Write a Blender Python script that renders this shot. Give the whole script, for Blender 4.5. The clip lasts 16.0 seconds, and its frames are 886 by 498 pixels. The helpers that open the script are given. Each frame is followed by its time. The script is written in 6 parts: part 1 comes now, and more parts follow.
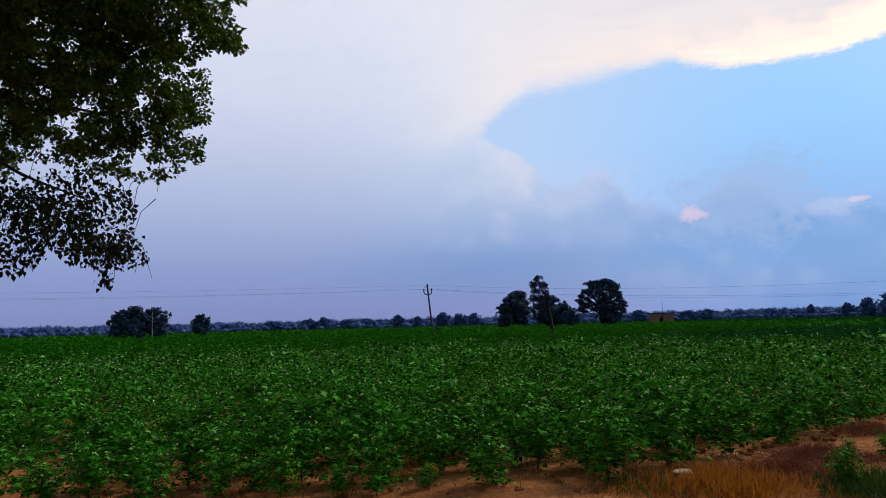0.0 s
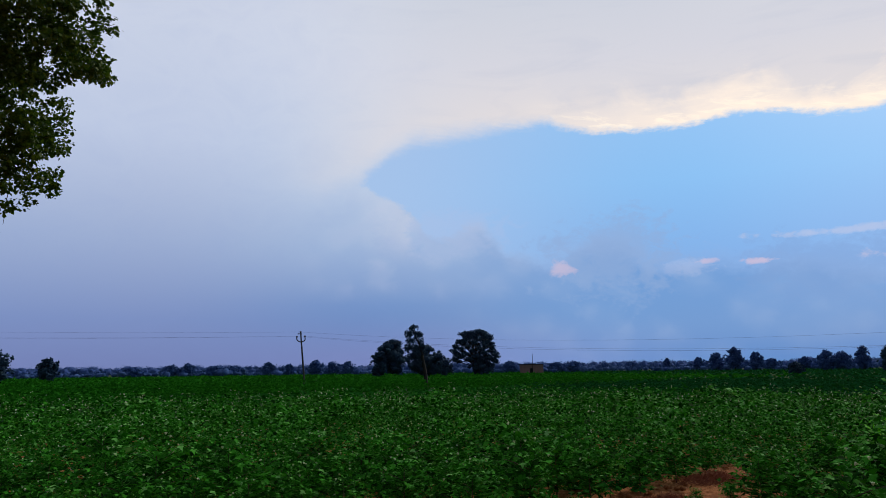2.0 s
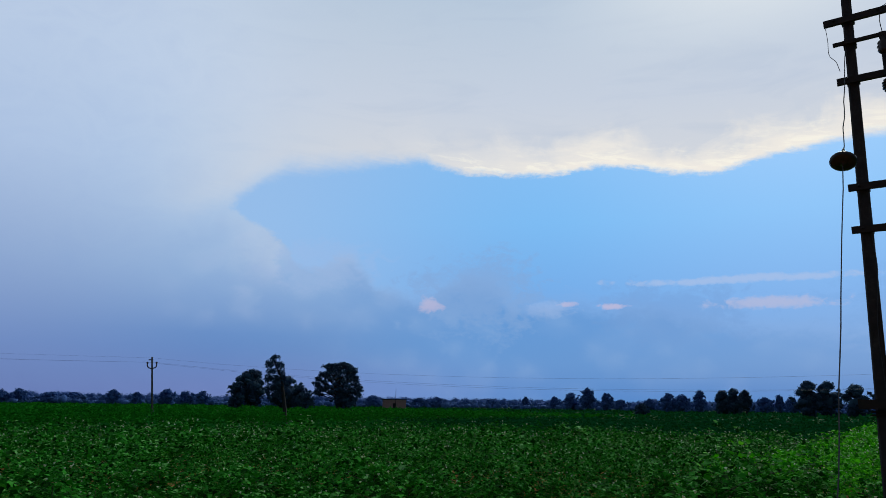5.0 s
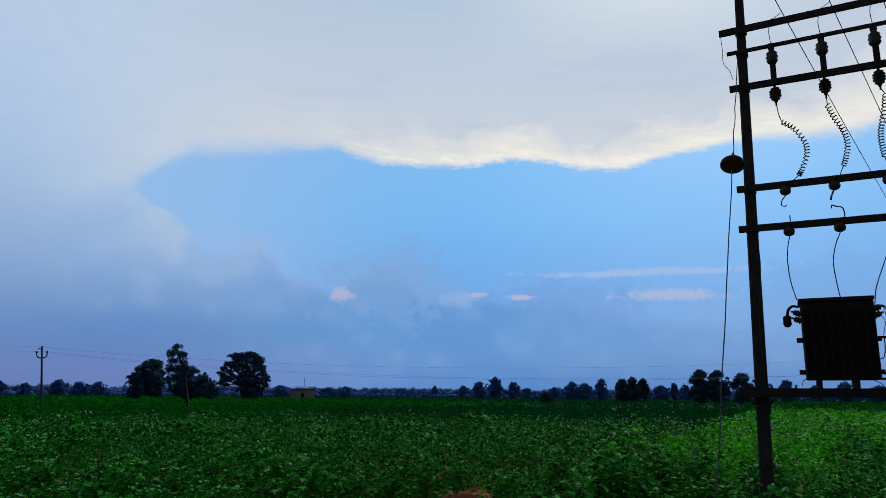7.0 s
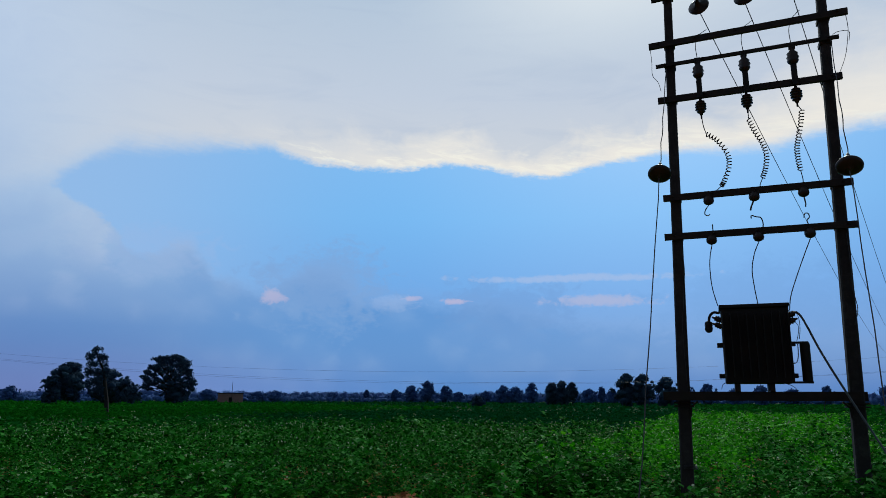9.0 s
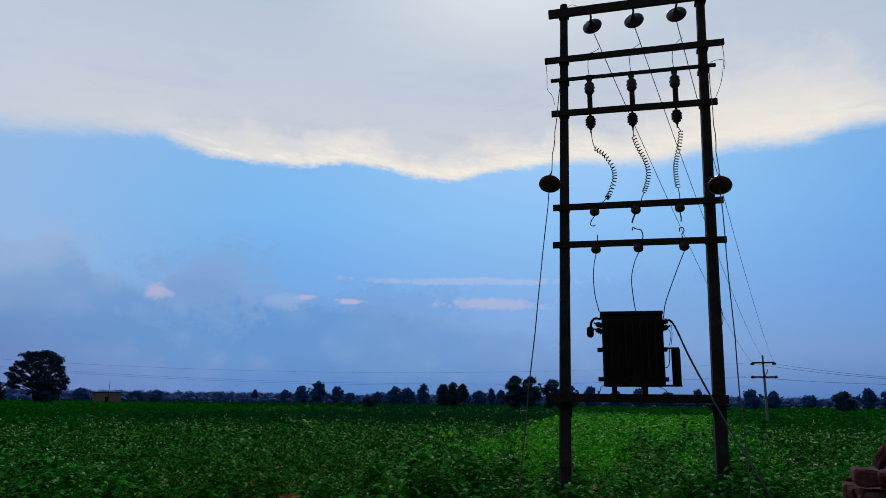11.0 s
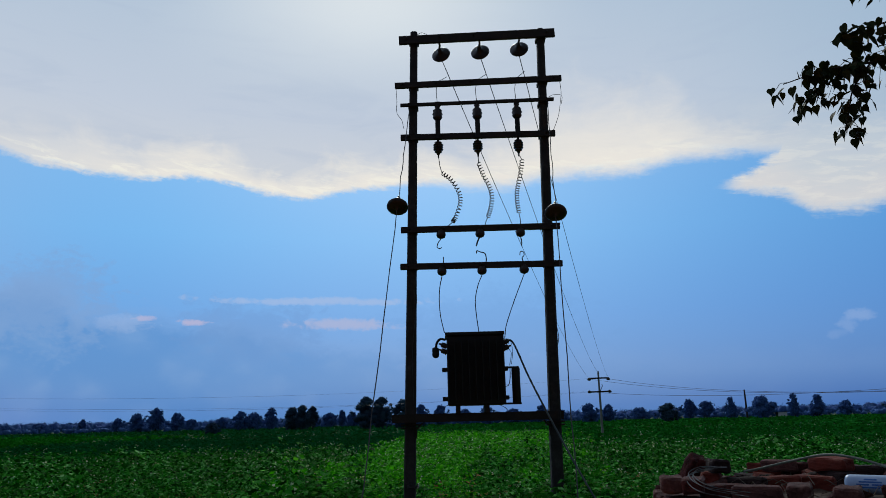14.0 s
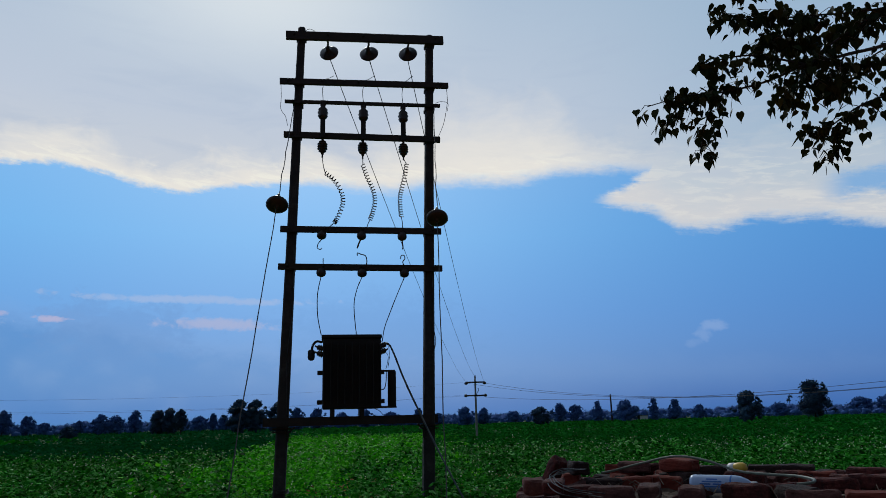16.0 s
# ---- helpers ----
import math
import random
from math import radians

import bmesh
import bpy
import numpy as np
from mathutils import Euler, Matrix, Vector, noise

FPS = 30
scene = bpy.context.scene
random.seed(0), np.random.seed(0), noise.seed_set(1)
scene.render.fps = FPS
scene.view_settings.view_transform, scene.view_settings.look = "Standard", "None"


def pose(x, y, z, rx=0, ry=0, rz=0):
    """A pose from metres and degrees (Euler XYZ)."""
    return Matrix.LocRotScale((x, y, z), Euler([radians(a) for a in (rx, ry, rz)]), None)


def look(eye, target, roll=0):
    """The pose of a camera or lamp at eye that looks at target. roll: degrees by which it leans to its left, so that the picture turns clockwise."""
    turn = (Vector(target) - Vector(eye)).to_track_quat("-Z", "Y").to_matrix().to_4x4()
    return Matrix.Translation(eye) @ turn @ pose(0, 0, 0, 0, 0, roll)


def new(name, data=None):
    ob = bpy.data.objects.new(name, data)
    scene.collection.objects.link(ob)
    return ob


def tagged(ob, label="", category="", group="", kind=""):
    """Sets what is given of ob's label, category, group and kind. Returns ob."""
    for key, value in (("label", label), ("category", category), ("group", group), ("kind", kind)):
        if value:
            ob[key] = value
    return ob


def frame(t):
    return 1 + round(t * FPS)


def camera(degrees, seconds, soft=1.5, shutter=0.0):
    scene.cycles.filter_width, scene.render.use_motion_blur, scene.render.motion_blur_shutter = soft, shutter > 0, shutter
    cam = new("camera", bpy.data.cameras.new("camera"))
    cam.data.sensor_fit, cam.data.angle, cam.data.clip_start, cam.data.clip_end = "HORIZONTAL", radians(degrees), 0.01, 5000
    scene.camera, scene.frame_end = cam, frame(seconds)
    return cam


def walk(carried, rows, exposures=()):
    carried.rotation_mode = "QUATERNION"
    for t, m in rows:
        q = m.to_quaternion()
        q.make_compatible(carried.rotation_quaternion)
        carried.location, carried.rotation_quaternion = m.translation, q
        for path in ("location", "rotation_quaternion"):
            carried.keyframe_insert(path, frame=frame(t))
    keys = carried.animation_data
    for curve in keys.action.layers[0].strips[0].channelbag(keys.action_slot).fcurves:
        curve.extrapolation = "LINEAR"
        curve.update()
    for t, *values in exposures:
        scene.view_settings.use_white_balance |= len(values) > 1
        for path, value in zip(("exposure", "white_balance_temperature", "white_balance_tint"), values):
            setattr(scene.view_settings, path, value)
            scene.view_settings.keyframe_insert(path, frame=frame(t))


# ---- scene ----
cam = camera(63.99, 16.0, soft=0.42)
EYE = 1.7
# seconds, x, y, z above the first eye, yaw, pitch, roll
ROWS = [
    (0.0, 0.000, -0.000, -0.000, 0.00, 5.99, -1.46),
    (0.5, 0.011, 0.001, 0.003, -2.15, 6.36, -1.38),
    (1.0, 0.020, 0.002, 0.014, -4.40, 7.40, -1.43),
    (1.5, 0.031, 0.000, 0.018, -7.23, 8.77, -1.14),
    (2.0, 0.041, -0.003, 0.018, -9.99, 9.69, -0.70),
    (2.5, 0.043, 0.003, 0.020, -12.64, 10.52, -0.83),
    (3.0, 0.043, -0.011, 0.027, -14.16, 11.10, -0.79),
    (5.5, 0.124, -0.007, -0.021, -22.35, 12.82, 0.77),
    (6.0, 0.128, -0.013, -0.018, -24.23, 13.40, 0.52),
    (6.5, 0.136, -0.021, -0.011, -27.13, 13.60, 0.45),
    (6.6, 0.140, -0.024, -0.008, -27.90, 13.31, 0.43),
    (6.7, 0.144, -0.028, -0.006, -28.07, 13.14, 0.42),
    (6.8, 0.148, -0.031, -0.003, -28.11, 12.83, 0.41),
    (6.9, 0.152, -0.035, -0.000, -28.02, 12.38, 0.40),
    (7.0, 0.156, -0.038, 0.002, -27.77, 11.63, 0.39),
    (7.1, 0.158, -0.030, -0.002, -27.52, 10.83, 0.36),
    (7.2, 0.159, -0.021, -0.007, -28.66, 10.79, 0.33),
    (7.3, 0.161, -0.013, -0.012, -28.87, 10.88, 0.30),
    (7.4, 0.162, -0.004, -0.016, -29.17, 10.57, 0.27),
    (7.5, 0.164, 0.004, -0.021, -29.75, 10.58, 0.24),
    (8.0, 0.189, -0.002, -0.007, -30.68, 11.55, -0.60),
    (8.5, 0.203, -0.000, 0.003, -31.63, 11.86, -0.14),
    (11.0, 0.195, -0.075, -0.001, -41.63, 12.09, 0.57),
    (11.5, 0.201, -0.087, -0.000, -43.67, 12.35, 0.84),
    (12.0, 0.206, -0.100, 0.003, -46.29, 12.68, 0.11),
    (12.5, 0.214, -0.116, 0.008, -48.05, 12.90, -0.13),
    (13.0, 0.221, -0.127, 0.009, -50.00, 13.14, -0.50),
    (13.5, 0.223, -0.135, 0.011, -52.17, 13.38, -0.92),
    (14.0, 0.232, -0.143, 0.014, -53.76, 13.62, -1.41),
    (14.5, 0.232, -0.149, 0.016, -55.91, 14.03, -1.51),
    (15.0, 0.246, -0.155, 0.017, -58.46, 13.58, -1.37),
    (15.5, 0.260, -0.161, 0.014, -61.15, 13.45, -1.31),
    (16.0, 0.269, -0.170, 0.017, -63.38, 13.64, -1.48),
]
walk(cam, [(t, pose(x, y, EYE + z, 90 + pitch, 0, yaw) @ pose(0, 0, 0, 0, 0, roll)) for t, x, y, z, yaw, pitch, roll in ROWS],
     [(0.0, 0.4, 7650, 15), (1.0, 0.26, 7380, 15), (2.0, 0.14, 7080, 12), (3.2, 0.09, 6800, 9), (5.5, 0.0, 6280, 4), (8.5, -0.03, 6180, 3), (11.0, -0.05, 6380, 6), (13.0, -0.05, 6320, 4), (16.0, -0.1, 6210, 4)])

# ---------------------------------------------------------------- sky and light
def lin(r, g, b):
    f = lambda v: (v / 255 / 12.92) if v < 11 else ((v / 255 + 0.055) / 1.055) ** 2.4
    return (f(r), f(g), f(b), 1.0)


class Nodes:
    """Short forms for building a node tree."""

    def __init__(self, tree):
        self.tree = tree
        tree.nodes.clear()

    def add(self, kind):
        return self.tree.nodes.new(kind)

    def put(self, socket, value):
        if isinstance(value, bpy.types.NodeSocket):
            self.tree.links.new(value, socket)
        else:
            socket.default_value = value

    def math(self, op, a, b=0.0, c=0.0):
        n = self.add("ShaderNodeMath")
        n.operation = op
        for s, v in zip(n.inputs, (a, b, c)):
            self.put(s, v)
        return n.outputs[0]

    def step(self, x, lo, hi, a=0.0, b=1.0):
        n = self.add("ShaderNodeMapRange")
        n.interpolation_type = "SMOOTHSTEP"
        for i, v in enumerate((x, lo, hi, a, b)):
            self.put(n.inputs[i], v)
        return n.outputs[0]

    def mix(self, f, a, b, blend="MIX"):
        n = self.add("ShaderNodeMix")
        n.data_type, n.blend_type = "RGBA", blend
        self.put(n.inputs[0], f)
        self.put(n.inputs[6], a)
        self.put(n.inputs[7], b)
        return n.outputs[2]

    def noise(self, vector, scale, detail=4.0, rough=0.55, distortion=0.0):
        n = self.add("ShaderNodeTexNoise")
        if vector is not None:
            self.put(n.inputs["Vector"], vector)
        n.inputs["Scale"].default_value, n.inputs["Detail"].default_value = scale, detail
        n.inputs["Roughness"].default_value, n.inputs["Distortion"].default_value = rough, distortion
        return n.outputs["Fac"]

    def ramp(self, x, stops):
        n = self.add("ShaderNodeValToRGB")
        e = n.color_ramp.elements
        while len(e) < len(stops):
            e.new(0.5)
        for el, (p, col) in zip(e, stops):
            el.position, el.color = p, col
        self.put(n.inputs[0], x)
        return n.outputs[0]

    def curve(self, x, lo, hi, vlo, vhi, points):
        """A curve through points (x, value)."""
        n = self.add("ShaderNodeFloatCurve")
        c = n.mapping.curves[0]
        pts = [((px - lo) / (hi - lo), (pv - vlo) / (vhi - vlo)) for px, pv in points]
        while len(c.points) < len(pts):
            c.points.new(0.5, 0.5)
        for p, q in zip(c.points, pts):
            p.location = q
            p.handle_type = "VECTOR"
        n.mapping.update()
        t = self.math("DIVIDE", self.math("SUBTRACT", x, lo), hi - lo)
        self.put(n.inputs["Value"], t)
        return self.math("ADD", self.math("MULTIPLY", n.outputs[0], vhi - vlo), vlo)

    def xyz(self, x, y, z):
        n = self.add("ShaderNodeCombineXYZ")
        for s, v in zip(n.inputs, (x, y, z)):
            self.put(s, v)
        return n.outputs[0]


SUN_AZ, SUN_EL = 52.0, 36.0
world = bpy.data.worlds.new("world")
scene.world = world
world.use_nodes = True
w = Nodes(world.node_tree)
coord = w.add("ShaderNodeTexCoord")
sep = w.add("ShaderNodeSeparateXYZ")
w.put(sep.inputs[0], coord.outputs["Generated"])
az = w.math("MULTIPLY", w.math("ARCTAN2", sep.outputs[0], sep.outputs[1]), 180 / math.pi)
el = w.math("MULTIPLY", w.math("ARCSINE", sep.outputs[2]), 180 / math.pi)
flat = w.xyz(az, w.math("MULTIPLY", el, 1.5), 0.0)
n_mid = w.math("SUBTRACT", w.noise(flat, 0.22, 6.0, 0.6, 0.6), 0.5)
n_fine = w.math("SUBTRACT", w.noise(flat, 0.7, 5.0, 0.6, 0.4), 0.5)
n_tiny = w.math("SUBTRACT", w.noise(flat, 2.2, 4.0, 0.6, 0.3), 0.5)
vor = w.add("ShaderNodeTexVoronoi")
vor.voronoi_dimensions, vor.feature = "2D", "SMOOTH_F1"
w.put(vor.inputs["Vector"], w.xyz(w.math("ADD", az, w.math("MULTIPLY", n_fine, 2.0)), w.math("ADD", w.math("MULTIPLY", el, 1.25), w.math("MULTIPLY", n_mid, 2.0)), 0.0))
vor.inputs["Scale"].default_value, vor.inputs["Detail"].default_value = 0.3, 0.6
puff = w.math("SUBTRACT", 0.42, vor.outputs["Distance"])
streak = w.math("SUBTRACT", w.noise(w.xyz(az, w.math("MULTIPLY", el, 5.0), 3.0), 0.12, 5.0, 0.55, 0.8), 0.5)

# clear sky: the physical sky blended with an evening blue
nishita = w.add("ShaderNodeTexSky")
nishita.sky_type, nishita.sun_disc = "NISHITA", False
nishita.sun_elevation, nishita.sun_rotation, nishita.dust_density = radians(SUN_EL), radians(SUN_AZ), 2.0
blue = w.ramp(w.math("DIVIDE", el, 40.0), [
    (0.0, lin(72, 124, 195)), (0.06, lin(72, 133, 206)), (0.2, lin(82, 154, 228)),
    (0.36, lin(102, 177, 241)), (0.55, lin(120, 184, 243)), (1.0, lin(126, 180, 236))])
blue = w.mix(w.step(az, 52.0, 104.0, 0.0, 0.85), blue, w.ramp(w.math("DIVIDE", el, 40.0), [
    (0.0, lin(48, 100, 176)), (0.15, lin(56, 120, 199)), (0.4, lin(68, 141, 214)), (1.0, lin(110, 160, 216))]))
blue = w.mix(w.step(az, 2.0, 32.0, 0.85, 0.0), blue, lin(158, 190, 234))
blue = w.mix(0.12, blue, w.mix(1.0, nishita.outputs[0], (0.09, 0.09, 0.09, 1), "MULTIPLY"))

# the cloud bank on the far left, lavender and paler upwards
bank = w.ramp(w.math("DIVIDE", el, 40.0), [
    (0.0, lin(106, 122, 177)), (0.1, lin(114, 138, 191)), (0.25, lin(145, 167, 208)),
    (0.45, lin(177, 194, 225)), (0.65, lin(187, 201, 227)), (1.0, lin(184, 196, 220))])
bank = w.mix(w.step(az, -14.0, 8.0, 0.0, 0.9), bank, w.ramp(w.math("DIVIDE", el, 40.0), [
    (0.0, lin(87, 119, 182)), (0.13, lin(102, 140, 197)), (0.24, lin(148, 177, 217)), (0.36, lin(174, 197, 228)), (0.6, lin(196, 209, 232)), (1.0, lin(198, 207, 224))]))
bank = w.mix(w.math("MULTIPLY", w.math("ABSOLUTE", n_mid), 0.35), bank, lin(120, 146, 205))
heads = w.math("MULTIPLY", w.step(w.math("ABSOLUTE", w.math("SUBTRACT", az, 9.0)), 4.0, 13.0, 1.0, 0.0), w.step(w.math("ABSOLUTE", w.math("SUBTRACT", el, 10.0)), 2.0, 6.0, 1.0, 0.0))
bank = w.mix(w.math("MULTIPLY", heads, w.step(puff, -0.2, 0.42, 0.0, 0.3)), bank, lin(168, 184, 220))
bank = w.mix(w.math("MULTIPLY", heads, w.step(puff, -0.3, 0.1, 0.2, 0.0)), bank, lin(124, 154, 208))

# the high sheet of cloud with its bright lower rim
edge = w.curve(az, -40.0, 130.0, 8.0, 24.0, [
    (-40, 13.0), (0, 14.0), (3.4, 15.6), (5.6, 17.4), (7.4, 18.2), (10.3, 18.6), (15, 19.2), (18.9, 19.5), (19.9, 19.05), (22.5, 18.5), (26.3, 18.3), (29.4, 18.2), (31.3, 18.4), (33, 18.75),
    (35.8, 18.6), (38.4, 18.0), (41.2, 17.55), (43.5, 17.65), (45.6, 18.35), (48.5, 18.5), (52.4, 18.9), (55, 18.6), (59.3, 18.3), (62, 18.8), (65, 18.95), (69.3, 18.7), (71.5, 19.0), (73, 19.25),
    (78, 19.1), (80.6, 18.5), (90, 17.5), (130, 16.0)])
# hanging fibres of ice give the lower rim its torn outline
fibre = w.math("SUBTRACT", w.noise(w.xyz(w.math("ADD", az, w.math("MULTIPLY", el, 2.2)), w.math("MULTIPLY", el, 3.2), 7.0), 0.5, 5.0, 0.62, 0.5), 0.5)
edge = w.math("ADD", edge, w.math("ADD", w.math("MULTIPLY", fibre, 0.9), w.math("ADD", w.math("MULTIPLY", n_fine, 0.5), w.math("MULTIPLY", n_tiny, 0.4))))
over = w.math("SUBTRACT", el, edge)
soft = w.math("ADD", w.step(az, 10.0, 24.0, 1.6, 0.45), w.step(az, 48.0, 58.0, 0.0, 0.6))
sheet_mask = w.step(over, w.math("MULTIPLY", soft, -0.6), soft)
# a lower tongue of bright cloud joins the sheet on the right
t_low = w.curve(az, 70.0, 130.0, 8.0, 24.0, [
    (70, 20.0), (75.6, 17.1), (78.2, 16.1), (80.7, 15.3), (82.3, 14.1), (85.2, 13.6), (87.7, 14.1), (92.2, 13.6), (96.2, 12.3), (110, 11.6), (130, 12.0)])
t_high = w.curve(az, 70.0, 130.0, 8.0, 24.0, [(70, 12.0), (75.6, 16.9), (78.3, 17.6), (80.6, 18.6), (82.5, 24.0), (130, 24.0)])
ragged = w.math("ADD", w.math("MULTIPLY", fibre, 1.5), w.math("ADD", w.math("MULTIPLY", n_mid, 0.9), w.math("MULTIPLY", n_tiny, 0.5)))
below = w.math("SUBTRACT", w.math("SUBTRACT", el, t_low), ragged)
tongue = w.math("MULTIPLY", w.step(below, -0.5, 0.9), w.step(w.math("ADD", w.math("SUBTRACT", t_high, el), ragged), -0.3, 0.6))
tongue = w.math("MULTIPLY", tongue, w.step(az, 75.2, 77.2))
sheet_mask = w.math("MAXIMUM", sheet_mask, tongue)
sheet = w.ramp(w.math("DIVIDE", el, 60.0), [
    (0.25, lin(220, 216, 218)), (0.4, lin(200, 206, 222)), (0.62, lin(176, 194, 216)), (1.0, lin(140, 156, 180))])
sheet = w.mix(w.step(az, 66.0, 98.0, 0.0, 0.75), sheet, lin(150, 178, 206))
rim = w.math("MULTIPLY", w.step(over, 0.0, w.math("ADD", w.math("ADD", 3.6, w.step(w.math("ABSOLUTE", w.math("SUBTRACT", az, 67.0)), 3.0, 11.0, 5.2, 0.0)), w.math("MULTIPLY", n_mid, 9.0)), 1.0, 0.0),
             w.math("MULTIPLY", w.step(az, 12.0, 36.0), w.step(az, 70.0, 82.0, 1.0, 0.25)))
sheet = w.mix(w.math("MULTIPLY", rim, w.math("ADD", 0.8, w.math("MULTIPLY", streak, 1.3))), sheet, lin(253, 240, 227))
sheet = w.mix(w.math("MULTIPLY", w.math("MAXIMUM", streak, 0.0), 1.2), sheet, lin(176, 188, 212))
sheet = w.mix(w.math("MULTIPLY", tongue, w.math("ADD", w.step(below, 0.8, 4.0, 0.7, 0.0), w.math("MULTIPLY", fibre, 0.5))), sheet, lin(222, 215, 216))
# bright torn strands along the rim
strand = w.math("MULTIPLY", w.step(over, 0.1, 2.4, 1.0, 0.0), w.math("MULTIPLY", w.step(fibre, -0.02, 0.14), w.math("MULTIPLY", w.step(az, 17.0, 24.0), w.step(az, 70.0, 80.0, 1.0, 0.3))))
sheet = w.mix(w.math("MULTIPLY", strand, 0.55), sheet, lin(255, 247, 232))
glow = w.math("MULTIPLY", w.step(w.math("ABSOLUTE", w.math("SUBTRACT", az, 48.0)), 0.0, 22.0, 1.0, 0.0),
              w.step(w.math("ABSOLUTE", w.math("SUBTRACT", el, 33.0)), 0.0, 9.0, 1.0, 0.0))
sheet = w.mix(w.math("MULTIPLY", glow, 0.75), sheet, lin(238, 238, 240))
# a thin gap of blue in the cloud on the far right
gap = w.math("MULTIPLY", w.step(w.math("ABSOLUTE", w.math("SUBTRACT", az, 96.0)), 1.0, 4.0, 1.0, 0.0),
             w.step(w.math("ABSOLUTE", w.math("SUBTRACT", el, w.math("ADD", 15.6, w.math("MULTIPLY", ragged, 1.2)))), 0.2, 1.3, 1.0, 0.0))
sheet = w.mix(w.math("MULTIPLY", gap, 1.0), sheet, lin(140, 178, 222))

# where the bank ends and the clear window begins
side = w.curve(el, 0.0, 30.0, -10.0, 40.0, [
    (0, 7), (8, 7), (12.4, 7.0), (13.3, 6.4), (13.7, 5.4), (14.7, 3.4), (15.9, 3.6), (17.4, 5.6), (18.2, 7), (30, 9)])
side = w.math("ADD", side, w.math("ADD", w.math("MULTIPLY", n_mid, 2.0), w.math("ADD", w.math("MULTIPLY", n_fine, 1.6), w.math("MULTIPLY", n_tiny, 1.0))))
clear = w.step(w.math("SUBTRACT", az, side), w.step(el, 6.0, 10.0, -5.0, -0.4), w.step(el, 6.0, 10.0, 8.0, 0.7))
inside = w.math("SUBTRACT", side, az)
# heaped heads of cloud over the horizon, lower towards the right
cap = w.curve(az, -40.0, 130.0, 0.0, 16.0, [
    (-40, 14.7), (3.5, 14.7), (5.6, 13.6), (7.0, 13.3), (7.5, 12.6), (8.2, 11.6), (9.8, 11.2), (10.8, 11.3), (12, 12.0), (13.1, 12.1), (14.2, 11.1), (15.2, 10.0), (16.6, 9.6), (19, 9.5), (21, 10.1),
    (22.2, 10.8), (23.2, 11.0), (24.8, 10.6), (26, 9.4), (28, 8.7), (31, 8.9), (34, 8.6), (38, 8.4), (42, 7.2), (50, 6.2), (60, 5.4), (90, 4.4), (130, 4.0)])
under = w.math("SUBTRACT", w.math("ADD", cap, w.math("ADD", w.math("MULTIPLY", n_mid, 1.8), w.math("ADD", w.math("MULTIPLY", n_fine, 1.3), w.math("ADD", w.math("MULTIPLY", puff, 1.1), w.math("MULTIPLY", n_tiny, 0.7))))), el)
heap = w.math("MULTIPLY", w.step(under, -0.25, w.step(az, 6.0, 24.0, 0.6, 2.2)), w.step(az, 8.0, 75.0, 0.86, 0.16))
puffs = w.mix(w.step(puff, -0.25, 0.4), lin(98, 146, 206), lin(118, 157, 210))
puffs = w.mix(w.step(under, 0.0, 2.2, 0.5, 0.0), puffs, lin(176, 192, 226))
heap_tone = w.mix(w.step(az, 7.0, 25.0), bank, puffs)
low = w.mix(heap, blue, heap_tone)
haze = w.step(el, 0.0, 3.5, 0.5, 0.0)
low = w.mix(haze, low, w.mix(w.step(az, 55.0, 90.0), lin(78, 128, 198), lin(50, 98, 174)))
clear = w.math("MULTIPLY", clear, w.math("SUBTRACT", 1.0, sheet_mask))
lit_heads = w.math("MULTIPLY", w.step(inside, 0.0, 4.5, 0.34, 0.0), w.math("MULTIPLY", w.step(el, 8.0, 11.0), w.step(el, 12.5, 15.0, 1.0, 0.0)))
bank = w.mix(lit_heads, bank, lin(196, 205, 226))
sky = w.mix(clear, bank, low)


def cloudlet(col, a, e, ra, re, strength, tone):
    da = w.math("DIVIDE", w.math("ADD", w.math("SUBTRACT", az, a), w.math("MULTIPLY", n_fine, 3.4 * ra)), ra)
    de = w.math("DIVIDE", w.math("ADD", w.math("SUBTRACT", el, e), w.math("ADD", w.math("MULTIPLY", n_mid, 2.2 * re), w.math("MULTIPLY", n_tiny, 1.2 * re))), re)
    r = w.math("ADD", w.math("MULTIPLY", da, da), w.math("MULTIPLY", de, de))
    return w.mix(w.step(r, 0.0, 1.8, strength * 1.1, 0.0), col, tone)


PEACH, PALE = lin(206, 190, 214), lin(176, 192, 228)
for spec in ((23.4, 8.6, 4.6, 3.0, 0.6, lin(134, 166, 214)), (38.5, 7.2, 5.0, 2.2, 0.4, lin(120, 156, 210)), (58.0, 7.0, 7.0, 3.0, 0.25, lin(120, 160, 214)), (19.5, 7.75, 1.0, 0.6, 0.5, PEACH), (29.4, 7.65, 1.7, 0.6, 0.32, PALE), (30.6, 8.0, 0.9, 0.2, 0.5, PEACH), (34.1, 7.75, 1.1, 0.22, 0.6, PEACH),
             (46.0, 7.6, 3.9, 0.45, 0.65, lin(186, 186, 216)), (44.0, 9.5, 8.0, 0.3, 0.6, PALE), (84.1, 6.4, 0.7, 0.4, 0.3, PALE), (83.3, 5.7, 0.5, 0.5, 0.2, PALE), (82.5, 5.2, 0.5, 0.3, 0.12, PALE),
             (11.0, 10.8, 4.0, 1.8, 0.22, lin(166, 184, 224))):
    sky = cloudlet(sky, *spec)
blush = w.math("MULTIPLY", w.step(el, 0.5, 5.0, 0.18, 0.0), w.step(w.math("ABSOLUTE", w.math("SUBTRACT", az, 11.0)), 4.0, 24.0, 1.0, 0.0))
sky = w.mix(blush, sky, lin(168, 152, 194))
